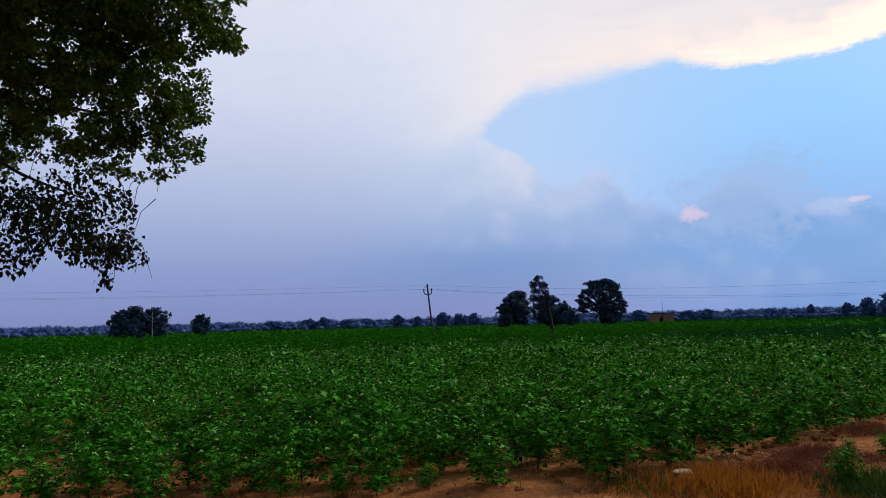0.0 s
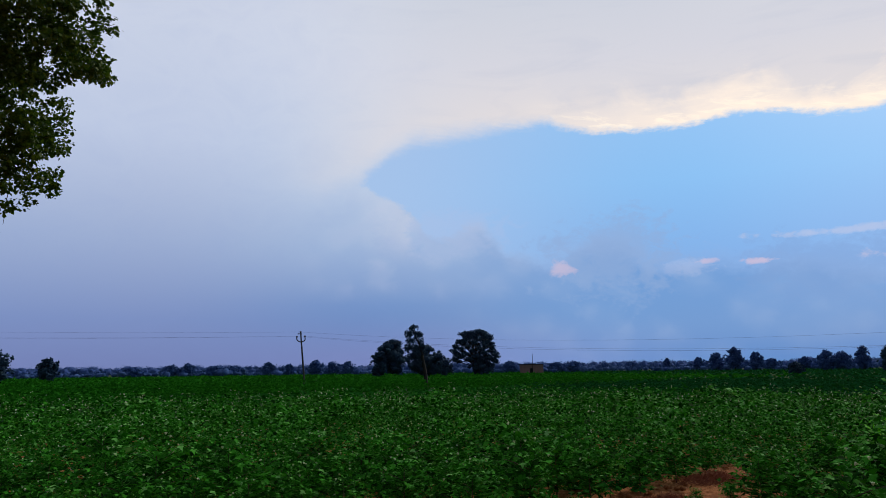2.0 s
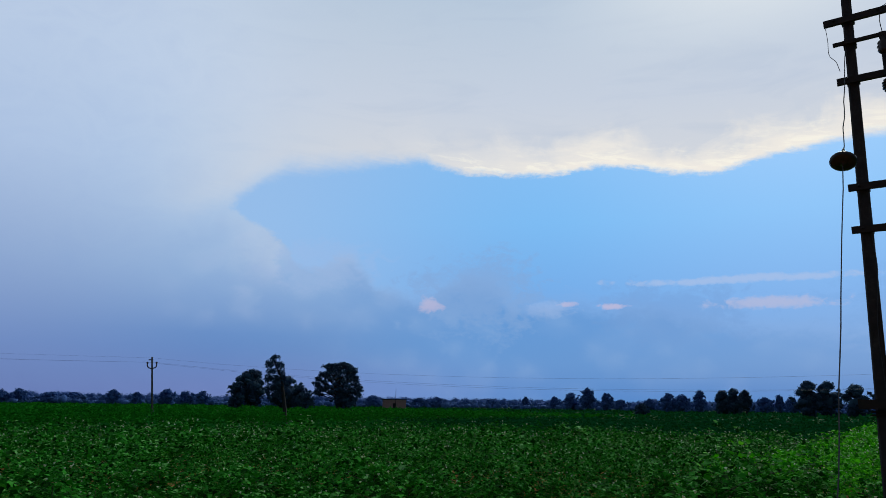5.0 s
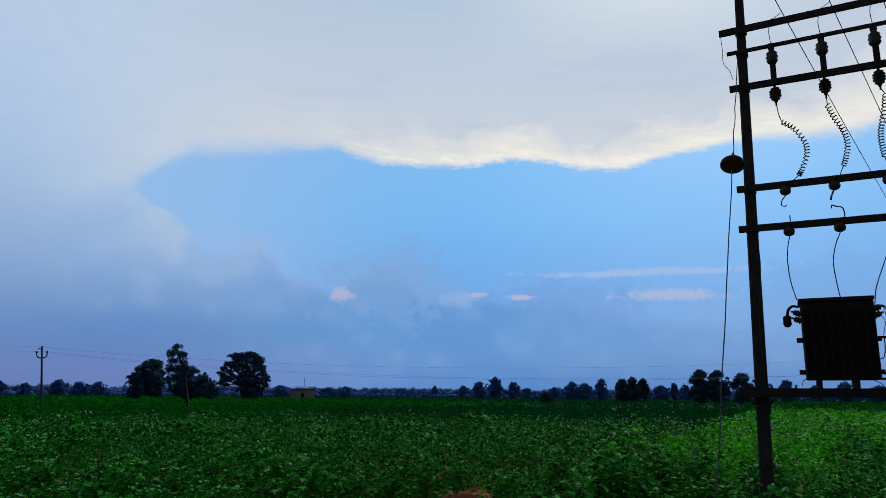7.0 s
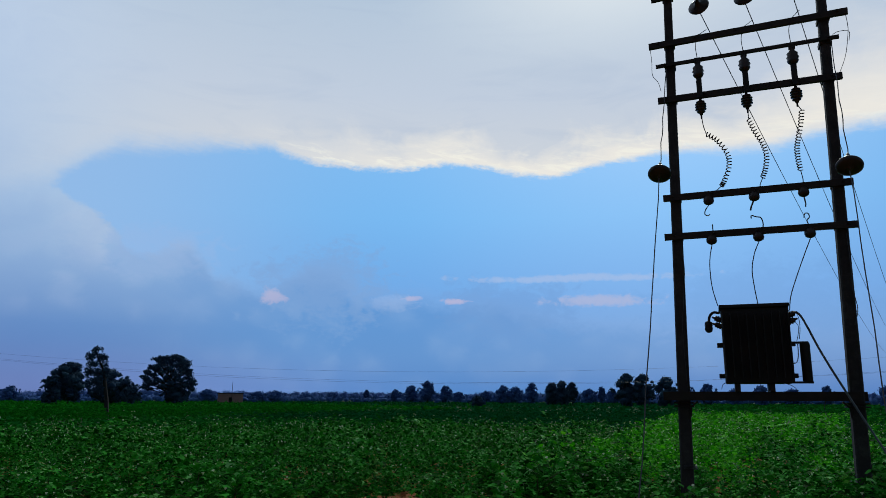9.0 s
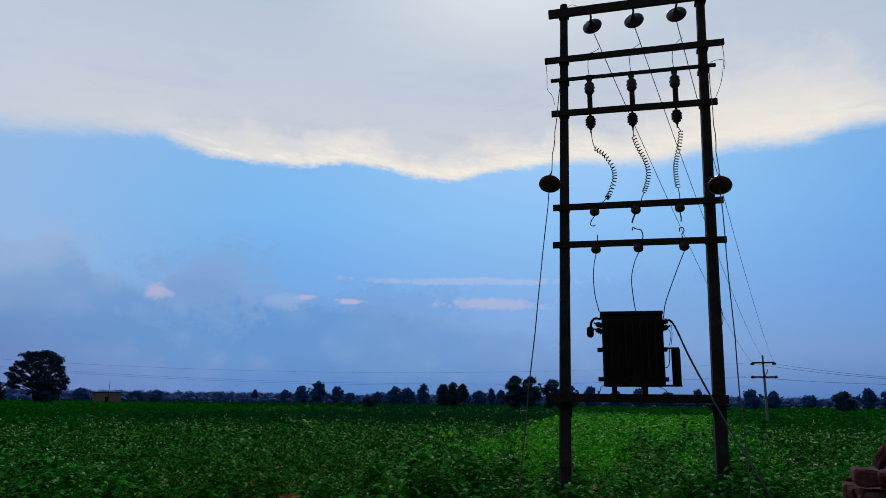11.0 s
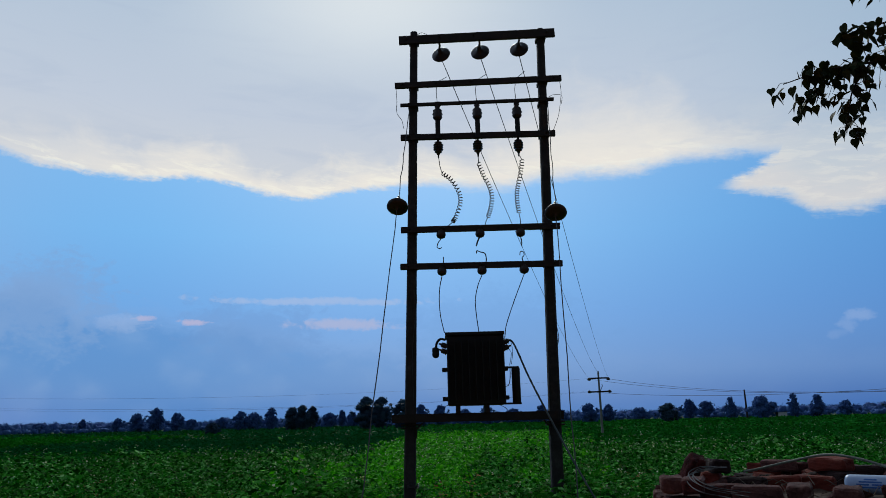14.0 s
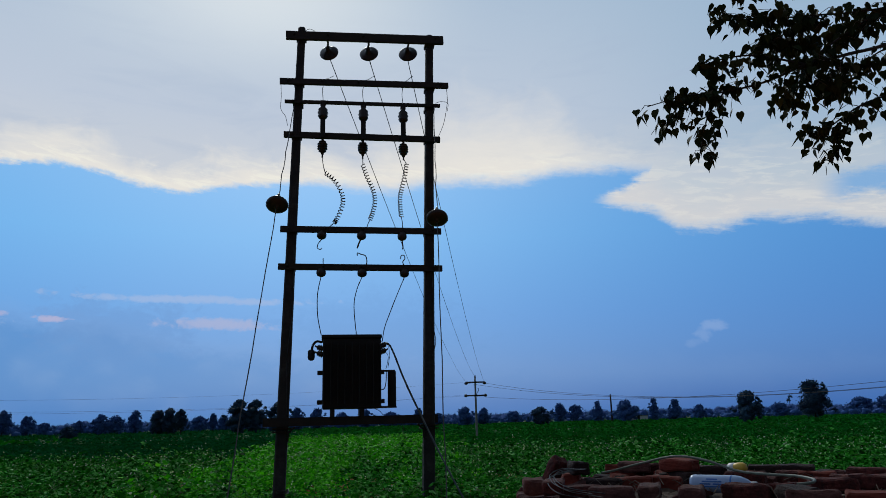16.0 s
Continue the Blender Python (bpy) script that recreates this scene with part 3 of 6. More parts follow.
def concrete_pole(which):
    bm = bmesh.new()
    rows = []
    for z in (-0.3, 0.0, 1.5, 3.0, 4.5, 6.0, TOP - 0.02, TOP):
        t = max(z, 0) / TOP
        hw, hd = 0.082 - 0.028 * t, 0.1 - 0.03 * t
        if z == TOP:
            hw, hd = hw * 0.8, hd * 0.8
        s = lean(which, z)
        b = 0.018
        ring = [(s - hw + b, -hd), (s + hw - b, -hd), (s + hw, -hd + b), (s + hw, hd - b), (s + hw - b, hd), (s - hw + b, hd), (s - hw, hd - b), (s - hw, -hd + b)]
        rows.append([bm.verts.new((x, y, z)) for x, y in ring])
    for a, b in zip(rows, rows[1:]):
        for k in range(8):
            bm.faces.new((a[k], a[(k + 1) % 8], b[(k + 1) % 8], b[k]))
    bm.faces.new(rows[0][::-1])
    bm.faces.new(rows[-1])
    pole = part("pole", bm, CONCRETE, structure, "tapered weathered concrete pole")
    for z in (7.43, 6.68, 6.34, 5.83, 4.39, 3.85):
        s = lean(which, z)
        bm = box(bmesh.new(), s - 0.075, s + 0.075, -0.085, 0.085, z - 0.03, z + 0.03, 0.006)
        part("clamp", bm, STEEL, pole)
    return pole


for which in (POLE_A, POLE_B):
    concrete_pole(which)


def crossarm(s0, z0, s1, z1, h, front, depth=0.05):
    """A steel channel between two ends; its open side faces away."""
    bm = bmesh.new()
    L = math.hypot(s1 - s0, z1 - z0)
    t = 0.009
    for x0, x1, y0, y1, a, b in ((0, L, 0, t, -h / 2, h / 2), (0, L, t, depth, h / 2 - t, h / 2), (0, L, t, depth, -h / 2, -h / 2 + t)):
        box(bm, x0, x1, y0, y1, a, b)
    m = Matrix.Translation((s0, front, z0)) @ Matrix.Rotation(-math.atan2(z1 - z0, s1 - s0), 4, "Y")
    bmesh.ops.transform(bm, matrix=m, verts=bm.verts)
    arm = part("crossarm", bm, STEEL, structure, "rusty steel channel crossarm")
    for x in (0.12, 0.62, 1.15, L - 0.12):
        b2 = bmesh.new()
        lathe(b2, [(0.012, 0), (0.014, 0.004), (0.014, 0.02), (0.008, 0.03)], m @ Matrix.Translation((x, 0, h * 0.1)) @ Matrix.Rotation(math.pi / 2, 4, "X"), 6)
        part("bolt", b2, STEEL, arm)
    return arm


crossarm(-0.09, 7.40, 2.30, 7.47, 0.13, -0.15)
crossarm(-0.16, 6.65, 2.36, 6.71, 0.085, -0.14)
crossarm(-0.08, 6.33, 2.225, 6.37, 0.045, -0.135, 0.04)
crossarm(-0.08, 5.81, 2.212, 5.82, 0.085, -0.14)
crossarm(-0.09, 4.39, 2.193, 4.395, 0.085, -0.14)
crossarm(-0.104, 3.85, 2.196, 3.845, 0.085, -0.14)
# the platform: two heavy channels either side of the poles
for front, s0, s1 in ((-0.19, -0.235, 1.99), (0.12, -0.2, 2.12)):
    bm = bmesh.new()
    for x0, x1, y0, y1, a, b in ((s0, s1, 0, 0.01, -0.055, 0.055), (s0, s1, 0.01, 0.065, 0.045, 0.055), (s0, s1, 0.01, 0.065, -0.055, -0.045)):
        box(bm, x0, x1, front + y0, front + y1, 1.755 + a, 1.755 + b)
    part("platform_beam", bm, STEEL, structure, "heavy steel channel carrying the transformer")
for which, side in ((POLE_A, 1), (POLE_B, -1)):
    s = lean(which, 1.6)
    bm = tube(bmesh.new(), [(s + side * 0.17, -0.13, 1.69), (s + side * 0.09, -0.12, 1.62), (s + side * 0.08, -0.11, 1.5)], 0.012, 6)
    part("beam_brace", bm, STEEL, structure, "short rusty strut under the platform")
    for z in (1.62, 1.66):
        bm = box(bmesh.new(), s - 0.12, s + 0.12, -0.13, 0.13, z, z + 0.02, 0.003)
        part("pole_band", bm, STEEL, structure)
bm = bmesh.new()
for k in range(3):
    tube(bm, [(0.01 + 0.1 * math.cos(a), 0.115 * math.sin(a), 0.86 + 0.016 * k + 0.01 * math.sin(3 * a)) for a in np.linspace(0, 2 * math.pi, 17)], 0.006, 5)
part("wire_binding", bm, WIRE, structure, "wire wound round the pole")


def disc_profile(r):
    return [(0.018, -0.09), (0.03, -0.085), (0.035, -0.05), (0.05, -0.03), (0.3 * r + 0.03, -0.012), (0.85 * r, 0.012), (r, 0.03), (0.97 * r, 0.04), (0.75 * r, 0.03), (0.7 * r, 0.045),
            (0.5 * r, 0.035), (0.45 * r, 0.05), (0.25 * r, 0.04), (0.02, 0.05), (0.015, 0.08)]


P2 = Vector((54.8, 24.5, 0.0))
inv = FRAME.inverted()
P2_LOCAL = inv @ P2
TOP_DISCS = [(0.544, 7.34), (1.163, 7.365), (1.779, 7.4)]
for s, z in TOP_DISCS:
    c = Vector((s, 0.18, z))
    d = (Vector((P2_LOCAL.x, P2_LOCAL.y, 5.2)) - c).normalized()
    d = (d - Vector((0, 0, 0.22))).normalized()
    bm = lathe(bmesh.new(), disc_profile(0.148), along(c, d), 20)
    disc = part("disc_insulator", bm, PORCELAIN, structure, "dark brown porcelain disc insulator", True)
    bm = tube(bmesh.new(), [(s - 0.02, -0.1, z + 0.05), (s - 0.01, 0.0, z + 0.03), c - d * 0.08], 0.016, 6)
    part("strap", bm, STEEL, disc, "steel strap from the crossarm")


def dropout_fuse(s_top, s_bot):
    """A fuse holder: upper insulator, tube and ribbed lower insulator across two arms."""
    n = -0.13
    bm = bmesh.new()
    prof = [(0.02, 0), (0.024, 0.02)]
    for k in range(5):
        z = 0.03 + 0.036 * k
        w_ = 0.074 if 0 < k < 4 else 0.056
        prof += [(0.034, z), (w_, z + 0.012), (w_, z + 0.02), (0.034, z + 0.03)]
    prof += [(0.02, 0.215), (0.016, 0.235)]
    base = bmesh.new()
    lathe(base, prof, Matrix.Translation((s_bot, n, 5.52)), 14)
    fuse = part("dropout_fuse", base, PORCELAIN, structure, "dark ribbed porcelain dropout fuse", True)
    bm = lathe(bmesh.new(), [(0.026, 6.05), (0.056, 6.075), (0.074, 6.105), (0.064, 6.125), (0.079, 6.155), (0.064, 6.18), (0.07, 6.21), (0.036, 6.245), (0.028, 6.3)], Matrix.Translation((s_top, n - 0.02, 0)), 14)
    part("upper_insulator", bm, PORCELAIN, fuse, smooth=True)
    bm = box(bmesh.new(), s_top - 0.036, s_top + 0.036, n - 0.045, n - 0.005, 5.76, 6.1, 0.008)
    part("fuse_tube", bm, TANK, fuse)
    bm = box(bmesh.new(), s_top - 0.04, s_top + 0.04, n - 0.03, n, 6.27, 6.36, 0.006)
    part("contact", bm, STEEL, fuse)
    bm = tube(bmesh.new(), [(s_bot, n, 5.53), (s_bot, n, 5.47)], 0.012, 6)
    part("terminal", bm, STEEL, fuse)


FUSES = [(0.475, 0.475), (1.066, 1.058), (1.657, 1.657)]
for a, b in FUSES:
    dropout_fuse(a, b)


def coil(run, r, turns, name="spring_wire", label="dark wire wound in a loose coil"):
    """A helix of wire round a smooth run of points."""
    run = spline(run, 24)
    bm = bmesh.new()
    n = turns * 9
    pts = []
    for i in range(n + 1):
        t = i / n * (len(run) - 1)
        k = min(int(t), len(run) - 2)
        p = run[k].lerp(run[k + 1], t - k)
        d = (run[k + 1] - run[k]).normalized()
        u = d.cross(Vector((0, 1, 0))).normalized()
        v = d.cross(u)
        a = 2 * math.pi * i / 9
        pts.append(p + r * (math.cos(a) * u + math.sin(a) * v))
    tube(bm, pts, 0.0078, 4)
    return part(name, bm, COPPER, structure, label)


coil([(0.52, -0.13, 5.24), (0.66, -0.13, 5.12), (0.765, -0.13, 4.92), (0.77, -0.13, 4.75), (0.70, -0.13, 4.56), (0.655, -0.13, 4.49)], 0.029, 21)
coil([(1.058, -0.13, 5.38), (1.12, -0.13, 5.2), (1.20, -0.13, 5.02), (1.235, -0.13, 4.85), (1.21, -0.13, 4.68), (1.165, -0.13, 4.55)], 0.029, 21)
coil([(1.70, -0.13, 5.41), (1.675, -0.13, 5.24), (1.63, -0.13, 5.05), (1.60, -0.13, 4.9), (1.60, -0.13, 4.75), (1.615, -0.13, 4.6)], 0.029, 20)


def lead(pts, r=0.006, mat=WIRE, n=6, name="lead_wire", label="thin dark lead wire"):
    return part(name, tube(bmesh.new(), spline(pts, n), r, 5), mat, structure, label)


lead([(0.478, -0.13, 5.49), (0.49, -0.13, 5.36), (0.52, -0.13, 5.24)])
lead([(1.058, -0.13, 5.49), (1.06, -0.13, 5.42), (1.06, -0.13, 5.38)])
lead([(1.66, -0.13, 5.49), (1.68, -0.13, 5.45), (1.70, -0.13, 5.41)])
lead([(0.655, -0.13, 4.49), (0.60, -0.13, 4.44), (0.55, -0.12, 4.42)])
lead([(1.165, -0.13, 4.55), (1.13, -0.13, 4.47), (1.12, -0.12, 4.42)])
lead([(1.615, -0.13, 4.6), (1.63, -0.13, 4.5), (1.63, -0.12, 4.42)])


def post_insulator(s, z):
    bm = lathe(bmesh.new(), [(0.03, 0.05), (0.05, 0.035), (0.066, 0.0), (0.068, -0.03), (0.056, -0.06), (0.03, -0.075), (0.012, -0.08)], Matrix.Translation((s, -0.11, z)), 14)
    part("post_insulator", bm, PORCELAIN, structure, "round brown insulator under the crossarm", True)


for s in (0.485, 1.044, 1.625):
    post_insulator(s, 4.33)
for s in (0.485, 1.053, 1.65):
    post_insulator(s, 3.79)
# open hooks and wire ends between the two lower arms
lead([(0.485, -0.11, 4.25), (0.44, -0.11, 4.19), (0.425, -0.11, 4.13), (0.46, -0.11, 4.105), (0.49, -0.11, 4.12)], 0.007)
lead([(1.03, -0.11, 4.25), (1.0, -0.11, 4.18), (0.985, -0.11, 4.13)], 0.012)
lead([(0.985, -0.11, 4.02), (0.99, -0.11, 4.06), (1.04, -0.11, 4.04), (1.10, -0.11, 4.02), (1.12, -0.11, 3.95), (1.11, -0.11, 3.87)], 0.008)
lead([(1.625, -0.11, 4.25), (1.635, -0.11, 4.17), (1.63, -0.11, 4.12)], 0.009)
lead([(1.6, -0.11, 3.98), (1.61, -0.11, 4.03), (1.65, -0.11, 4.03), (1.66, -0.11, 3.98), (1.63, -0.11, 3.94), (1.65, -0.11, 3.87)], 0.007)
lead([(0.51, -0.11, 3.98), (0.51, -0.11, 3.87)], 0.007)
# drops to the transformer
lead([(0.485, -0.11, 3.71), (0.45, -0.1, 3.55), (0.437, -0.06, 3.38), (0.45, -0.02, 3.15), (0.50, 0.0, 2.91)], 0.0065)
lead([(1.053, -0.11, 3.71), (0.985, -0.1, 3.55), (0.945, -0.06, 3.35), (0.96, -0.02, 3.1), (0.985, 0.0, 2.9)], 0.0065)
lead([(1.65, -0.11, 3.71), (1.56, -0.1, 3.5), (1.46, -0.05, 3.25), (1.37, -0.02, 3.0), (1.34, 0.0, 2.82)], 0.0065)
# loose ends and jumpers at the upper arms
for (s, z), (fa, _) in zip(TOP_DISCS, FUSES):
    lead([(s + 0.09, 0.35, z - 0.32), (s + 0.0, 0.1, z - 0.5), (fa + 0.03, -0.1, 6.72), (fa - 0.01, -0.13, 6.55), (fa, -0.13, 6.36)], 0.005)
lead([(-0.14, -0.13, 6.6), (-0.13, -0.14, 6.4), (-0.13, -0.14, 6.2), (-0.06, -0.14, 6.08), (-0.03, -0.12, 5.95)], 0.004)
lead([(2.33, -0.13, 6.66), (2.34, -0.13, 6.5), (2.33, -0.13, 6.38), (2.28, -0.1, 6.1), (2.19, -0.1, 5.87)], 0.004)
lead([(2.16, -0.1, 6.42), (2.24, -0.1, 6.45), (2.35, -0.1, 6.43), (2.34, -0.1, 6.3)], 0.004)
lead([(0.15, -0.1, 7.47), (0.25, -0.12, 7.53), (0.34, -0.12, 7.5)], 0.004)
lead([(0.1, -0.1, 3.8), (0.12, -0.1, 3.4), (0.09, -0.1, 3.05), (0.05, -0.09, 2.6), (0.06, -0.09, 1.85)], 0.005)
lead([(2.05, -0.1, 3.75), (2.06, -0.1, 3.3), (2.05, -0.1, 3.05), (2.08, -0.1, 2.8), (2.03, -0.1, 2.6)], 0.005)
lead([(1.62, -0.15, 1.7), (1.6, -0.16, 1.6), (1.64, -0.16, 1.5), (1.68, -0.16, 1.55)], 0.004)
# service cable from the transformer down towards the well
service = Vector((2.72, -0.75, 0.02))
cable = [(1.36, -0.02, 2.8), (1.43, -0.1, 2.76), (1.50, -0.16, 2.6), (1.62, -0.2, 2.28), (1.80, -0.26, 1.87)]
lead(cable + [Vector((1.80, -0.26, 1.87)).lerp(service, k) - Vector((0, 0, 0.25 * k * (1 - k))) for k in (0.3, 0.6, 1.0)], 0.0135, CABLE, 8, "service_cable", "thick grey service cable slanting to the ground")

# ---------------------------------------------------------------- transformer on the platform
transformer = thing("transformer", FRAME @ Matrix.Translation((0.91, 0.0, 1.81)), "boxy dark oil-filled distribution transformer resting on the steel platform", "transformer")
bm = bmesh.new()
box(bm, -0.385, 0.395, -0.27, 0.27, 0.1, 1.03, 0.012)
part("tank", bm, TANK, transformer, "painted steel tank darkened to a silhouette")
bm = box(bmesh.new(), -0.405, 0.405, -0.3, 0.3, 1.03, 1.075, 0.008)
part("lid", bm, TANK, transformer)
for k in range(9):
    x = -0.37 + 0.0935 * k
    bm = box(bmesh.new(), x - 0.006, x + 0.006, -0.36, -0.27, 0.16, 0.96, 0.002)
    part("cooling_fin", bm, TANK, transformer)
    bm = box(bmesh.new(), x - 0.006, x + 0.006, 0.27, 0.36, 0.16, 0.96, 0.002)
    part("cooling_fin", bm, TANK, transformer)
for x in (-0.25, 0.14):
    bm = box(bmesh.new(), x - 0.03, x + 0.03, -0.25, 0.25, -0.002, 0.1, 0.004)
    part("foot", bm, STEEL, transformer, "steel skid under the tank")
for z in (0.58, 0.19):
    for x0, x1 in ((-0.455, -0.385), (0.395, 0.45)):
        bm = box(bmesh.new(), x0, x1, -0.12, -0.02, z - 0.025, z + 0.03, 0.004)
        part("lug", bm, STEEL, transformer)
bm = tube(bmesh.new(), spline([(-0.4, -0.05, 1.0), (-0.47, -0.05, 1.01), (-0.52, -0.05, 0.96), (-0.535, -0.05, 0.88)], 6), 0.017, 8)
pipe = part("breather_pipe", bm, STEEL, transformer, "bent pipe ending in a breather")
bm = lathe(bmesh.new(), [(0.02, 0.9), (0.045, 0.885), (0.05, 0.84), (0.045, 0.83), (0.05, 0.8), (0.04, 0.765), (0.015, 0.75)], Matrix.Translation((-0.54, -0.05, 0)), 12)
part("breather", bm, TANK, pipe, smooth=True)


def bushing(x, z, side):
    m = Matrix.Translation((x, -0.1, z)) @ Matrix.Rotation(side * radians(68), 4, "Y")
    bm = lathe(bmesh.new(), [(0.03, 0), (0.045, 0.015), (0.03, 0.03), (0.045, 0.045), (0.03, 0.06), (0.04, 0.075), (0.015, 0.09), (0.012, 0.12)], m, 12)
    part("bushing", bm, PORCELAIN, transformer, "brown porcelain bushing", True)


for x, z, s in ((0.39, 0.93, 1), (0.39, 0.85, 1), (-0.38, 0.9, -1), (-0.38, 0.82, -1)):
    bushing(x, z, s)
bm = lathe(bmesh.new(), [(0.052, 0.12), (0.058, 0.13), (0.058, 0.58), (0.05, 0.6), (0.02, 0.605)], Matrix.Translation((0.555, -0.06, 0)), 16)
cons = part("oil_conservator", bm, TANK, transformer, "slim upright dark cylinder beside the tank", True)
bm = box(bmesh.new(), 0.39, 0.60, -0.075, -0.045, 0.585, 0.612, 0.003)
part("bracket", bm, STEEL, cons)
bm = box(bmesh.new(), 0.39, 0.615, -0.1, -0.02, 0.1, 0.125, 0.003)
part("bracket", bm, STEEL, cons)
bm = tube(bmesh.new(), spline([(0.4, -0.06, 0.34), (0.45, -0.06, 0.36), (0.475, -0.06, 0.45), (0.48, -0.06, 0.59)], 6), 0.006, 5)
part("gauge_pipe", bm, STEEL, cons)
for p in ([(0.44, -0.1, 0.88), (0.5, -0.12, 0.8), (0.49, -0.12, 0.7), (0.47, -0.1, 0.62)], [(0.4, -0.1, 1.0), (0.5, -0.1, 0.95), (0.52, -0.1, 0.8), (0.5, -0.1, 0.64)],
          [(-0.36, -0.1, 0.12), (-0.42, -0.12, 0.09), (-0.44, -0.14, 0.03)], [(0.3, -0.15, 0.1), (0.38, -0.17, 0.06), (0.42, -0.18, 0.01)]):
    part("loose_lead", tube(bmesh.new(), spline(p, 5), 0.004, 4), WIRE, transformer)

# ---------------------------------------------------------------- stays with their disc insulators
def stay(top, at, label):
    """A stay wire from the pole through an insulator and on to the ground."""
    top, at = Vector(top), Vector(at)
    d = (at - top).normalized()
    foot = top + d * (top.z / -d.z)
    ob = thing("stay_wire", Matrix.Translation(foot), label, "stay wire", "stay wires of the pole frame")
    L = Matrix.Translation(-foot)
    for a, b in ((top, at - d * 0.09), (at + d * 0.08, foot + d * 0.1)):
        pts = [L @ (a.lerp(b, i / 14) + Vector((0.006 * math.sin(i * 2.1), 0.006 * math.cos(i * 1.7), 0))) for i in range(15)]
        part("wire", tube(bmesh.new(), pts, 0.006, 5), WIRE, ob)
    bm = lathe(bmesh.new(), [(0.012, -0.2), (0.02, -0.17), (0.034, -0.11), (0.055, -0.07), (0.108, -0.035), (0.134, 0.0), (0.137, 0.02), (0.108, 0.045), (0.05, 0.055), (0.015, 0.06), (0.012, 0.09)], L @ along(at, d), 22)
    part("disc_insulator", bm, PORCELAIN, ob, "dark brown porcelain disc", True)


stay((7.97, 6.08, 6.4), (6.83, 5.39, 4.37), "twisted stay wire with a dark porcelain disc, anchored in the crop")
stay((9.13, 4.37, 6.4), (7.85, 3.70, 4.19), "twisted stay wire with a dark porcelain disc, anchored near the well")

# ---------------------------------------------------------------- line poles and overhead wires
def polar(azimuth, dist, z=0.0):
    a = radians(azimuth)
    return Vector((dist * math.sin(a), dist * math.cos(a), z))


far_pole = thing("line_pole", Matrix.Translation(P2) @ Matrix.Rotation(radians(-62), 4, "Z"), "slim concrete line pole with two steel crossarms in the far crop", "power pole")
part("pole", tube(bmesh.new(), [(0, 0, -0.2), (0, 0, 3), (0, 0, 5.34)], 0.11, 8, 0.07), WHITEWASH, far_pole, "grey concrete pole")
for z, half in ((4.78, 0.76), (3.7, 0.8)):
    arm = part("crossarm", box(bmesh.new(), -half, half, -0.16, -0.08, z - 0.06, z + 0.06, 0.01), STEEL, far_pole)
    for x in (-half, half):
        bm = lathe(bmesh.new(), [(0.04, 0.0), (0.13, 0.03), (0.16, 0.1), (0.13, 0.16), (0.08, 0.21), (0.04, 0.24)], Matrix.Translation((x, -0.12, z - 0.11 + (0.0 if z < 4 else -0.08))), 10)
        part("insulator", bm, PORCELAIN, arm, "dark insulator", True)
part("brace", tube(bmesh.new(), [(0, -0.12, 3.66), (0.26, -0.12, 4.14), (0.22, -0.12, 4.3)], 0.03, 6), STEEL, far_pole)

P1 = polar(-1.13, 70)
near_pole = thing("line_pole", Matrix.Translation(P1) @ Matrix.Rotation(radians(8), 4, "Z"), "slim pole with a forked insulator bracket, rising from the crop", "power pole")
part("pole", tube(bmesh.new(), [(0.27, 0, -0.2), (0.0, 0, 2.6), (-0.27, 0, 5.45)], 0.11, 8, 0.07), POLE_GREY, near_pole, "weathered grey concrete pole")
part("fork", tube(bmesh.new(), spline([(-0.62, 0, 5.0), (-0.6, 0, 4.76), (-0.44, 0, 4.6), (-0.21, 0, 4.55), (0.02, 0, 4.62), (0.16, 0, 4.76), (0.15, 0, 5.04)], 4), 0.05, 6), STEEL, near_pole, "steel fork bracket")
for x, z in ((-0.62, 4.96), (0.15, 5.0), (-0.27, 5.42)):
    part("insulator", lathe(bmesh.new(), [(0.04, 0), (0.09, 0.04), (0.1, 0.1), (0.05, 0.16)], Matrix.Translation((x, 0, z)), 8), PORCELAIN, near_pole, "dark insulator")
part("crossarm", box(bmesh.new(), -0.55, -0.15, -0.05, 0.05, 5.28, 5.36, 0.01), STEEL, near_pole)


def overhead(pts, r, label):
    ob = part("overhead_wire", tube(bmesh.new(), pts, r, 4), WIRE)
    return tagged(ob, label, "power line", "overhead wires")


P2M = far_pole.matrix_world
for (s, z), x, zz in zip(TOP_DISCS, (-0.76, 0.0, 0.76), (4.82, 5.22, 4.82)):
    overhead(sag(FRAME @ Vector((s, 0.28, z - 0.01)), P2M @ Vector((x, -0.12, zz)), 0.72, 30), 0.0065, "bare wire running from the pole frame to a far pole")
for k, (x, z) in enumerate(((-0.62, 5.1), (0.15, 5.1), (-0.27, 5.5))):
    overhead(sag(P1 + Vector((x, 0, z)), P2M @ Vector(((-0.8, 0.8, 0.0)[k], -0.12, (3.78, 3.78, 4.82)[k])), (1.55, 1.45, 1.45)[k], 40), 0.0048, "sagging bare wire strung between far poles")
    overhead(sag(P1 + Vector((x, 0, z)), polar(-62, 110, z + 1.0 + 0.3 * k), 0.8, 24), 0.004, "bare wire leading off over the fields")
for k, (x, z) in enumerate(((-0.76, 4.74), (0.76, 4.7), (-0.8, 3.7))):
    overhead(sag(P2M @ Vector((x, -0.12, z)), polar(118, 40, 4.4 + 0.12 * k), (1.9, 1.9, 1.35)[k], 40), 0.01, "sagging bare wire running on from the far pole")

# ---------------------------------------------------------------- crops
D, Q = np.array([0.8, 0.6]), np.array([-0.6, 0.8])     # along and across the crop rows
rng = np.random.default_rng(7)


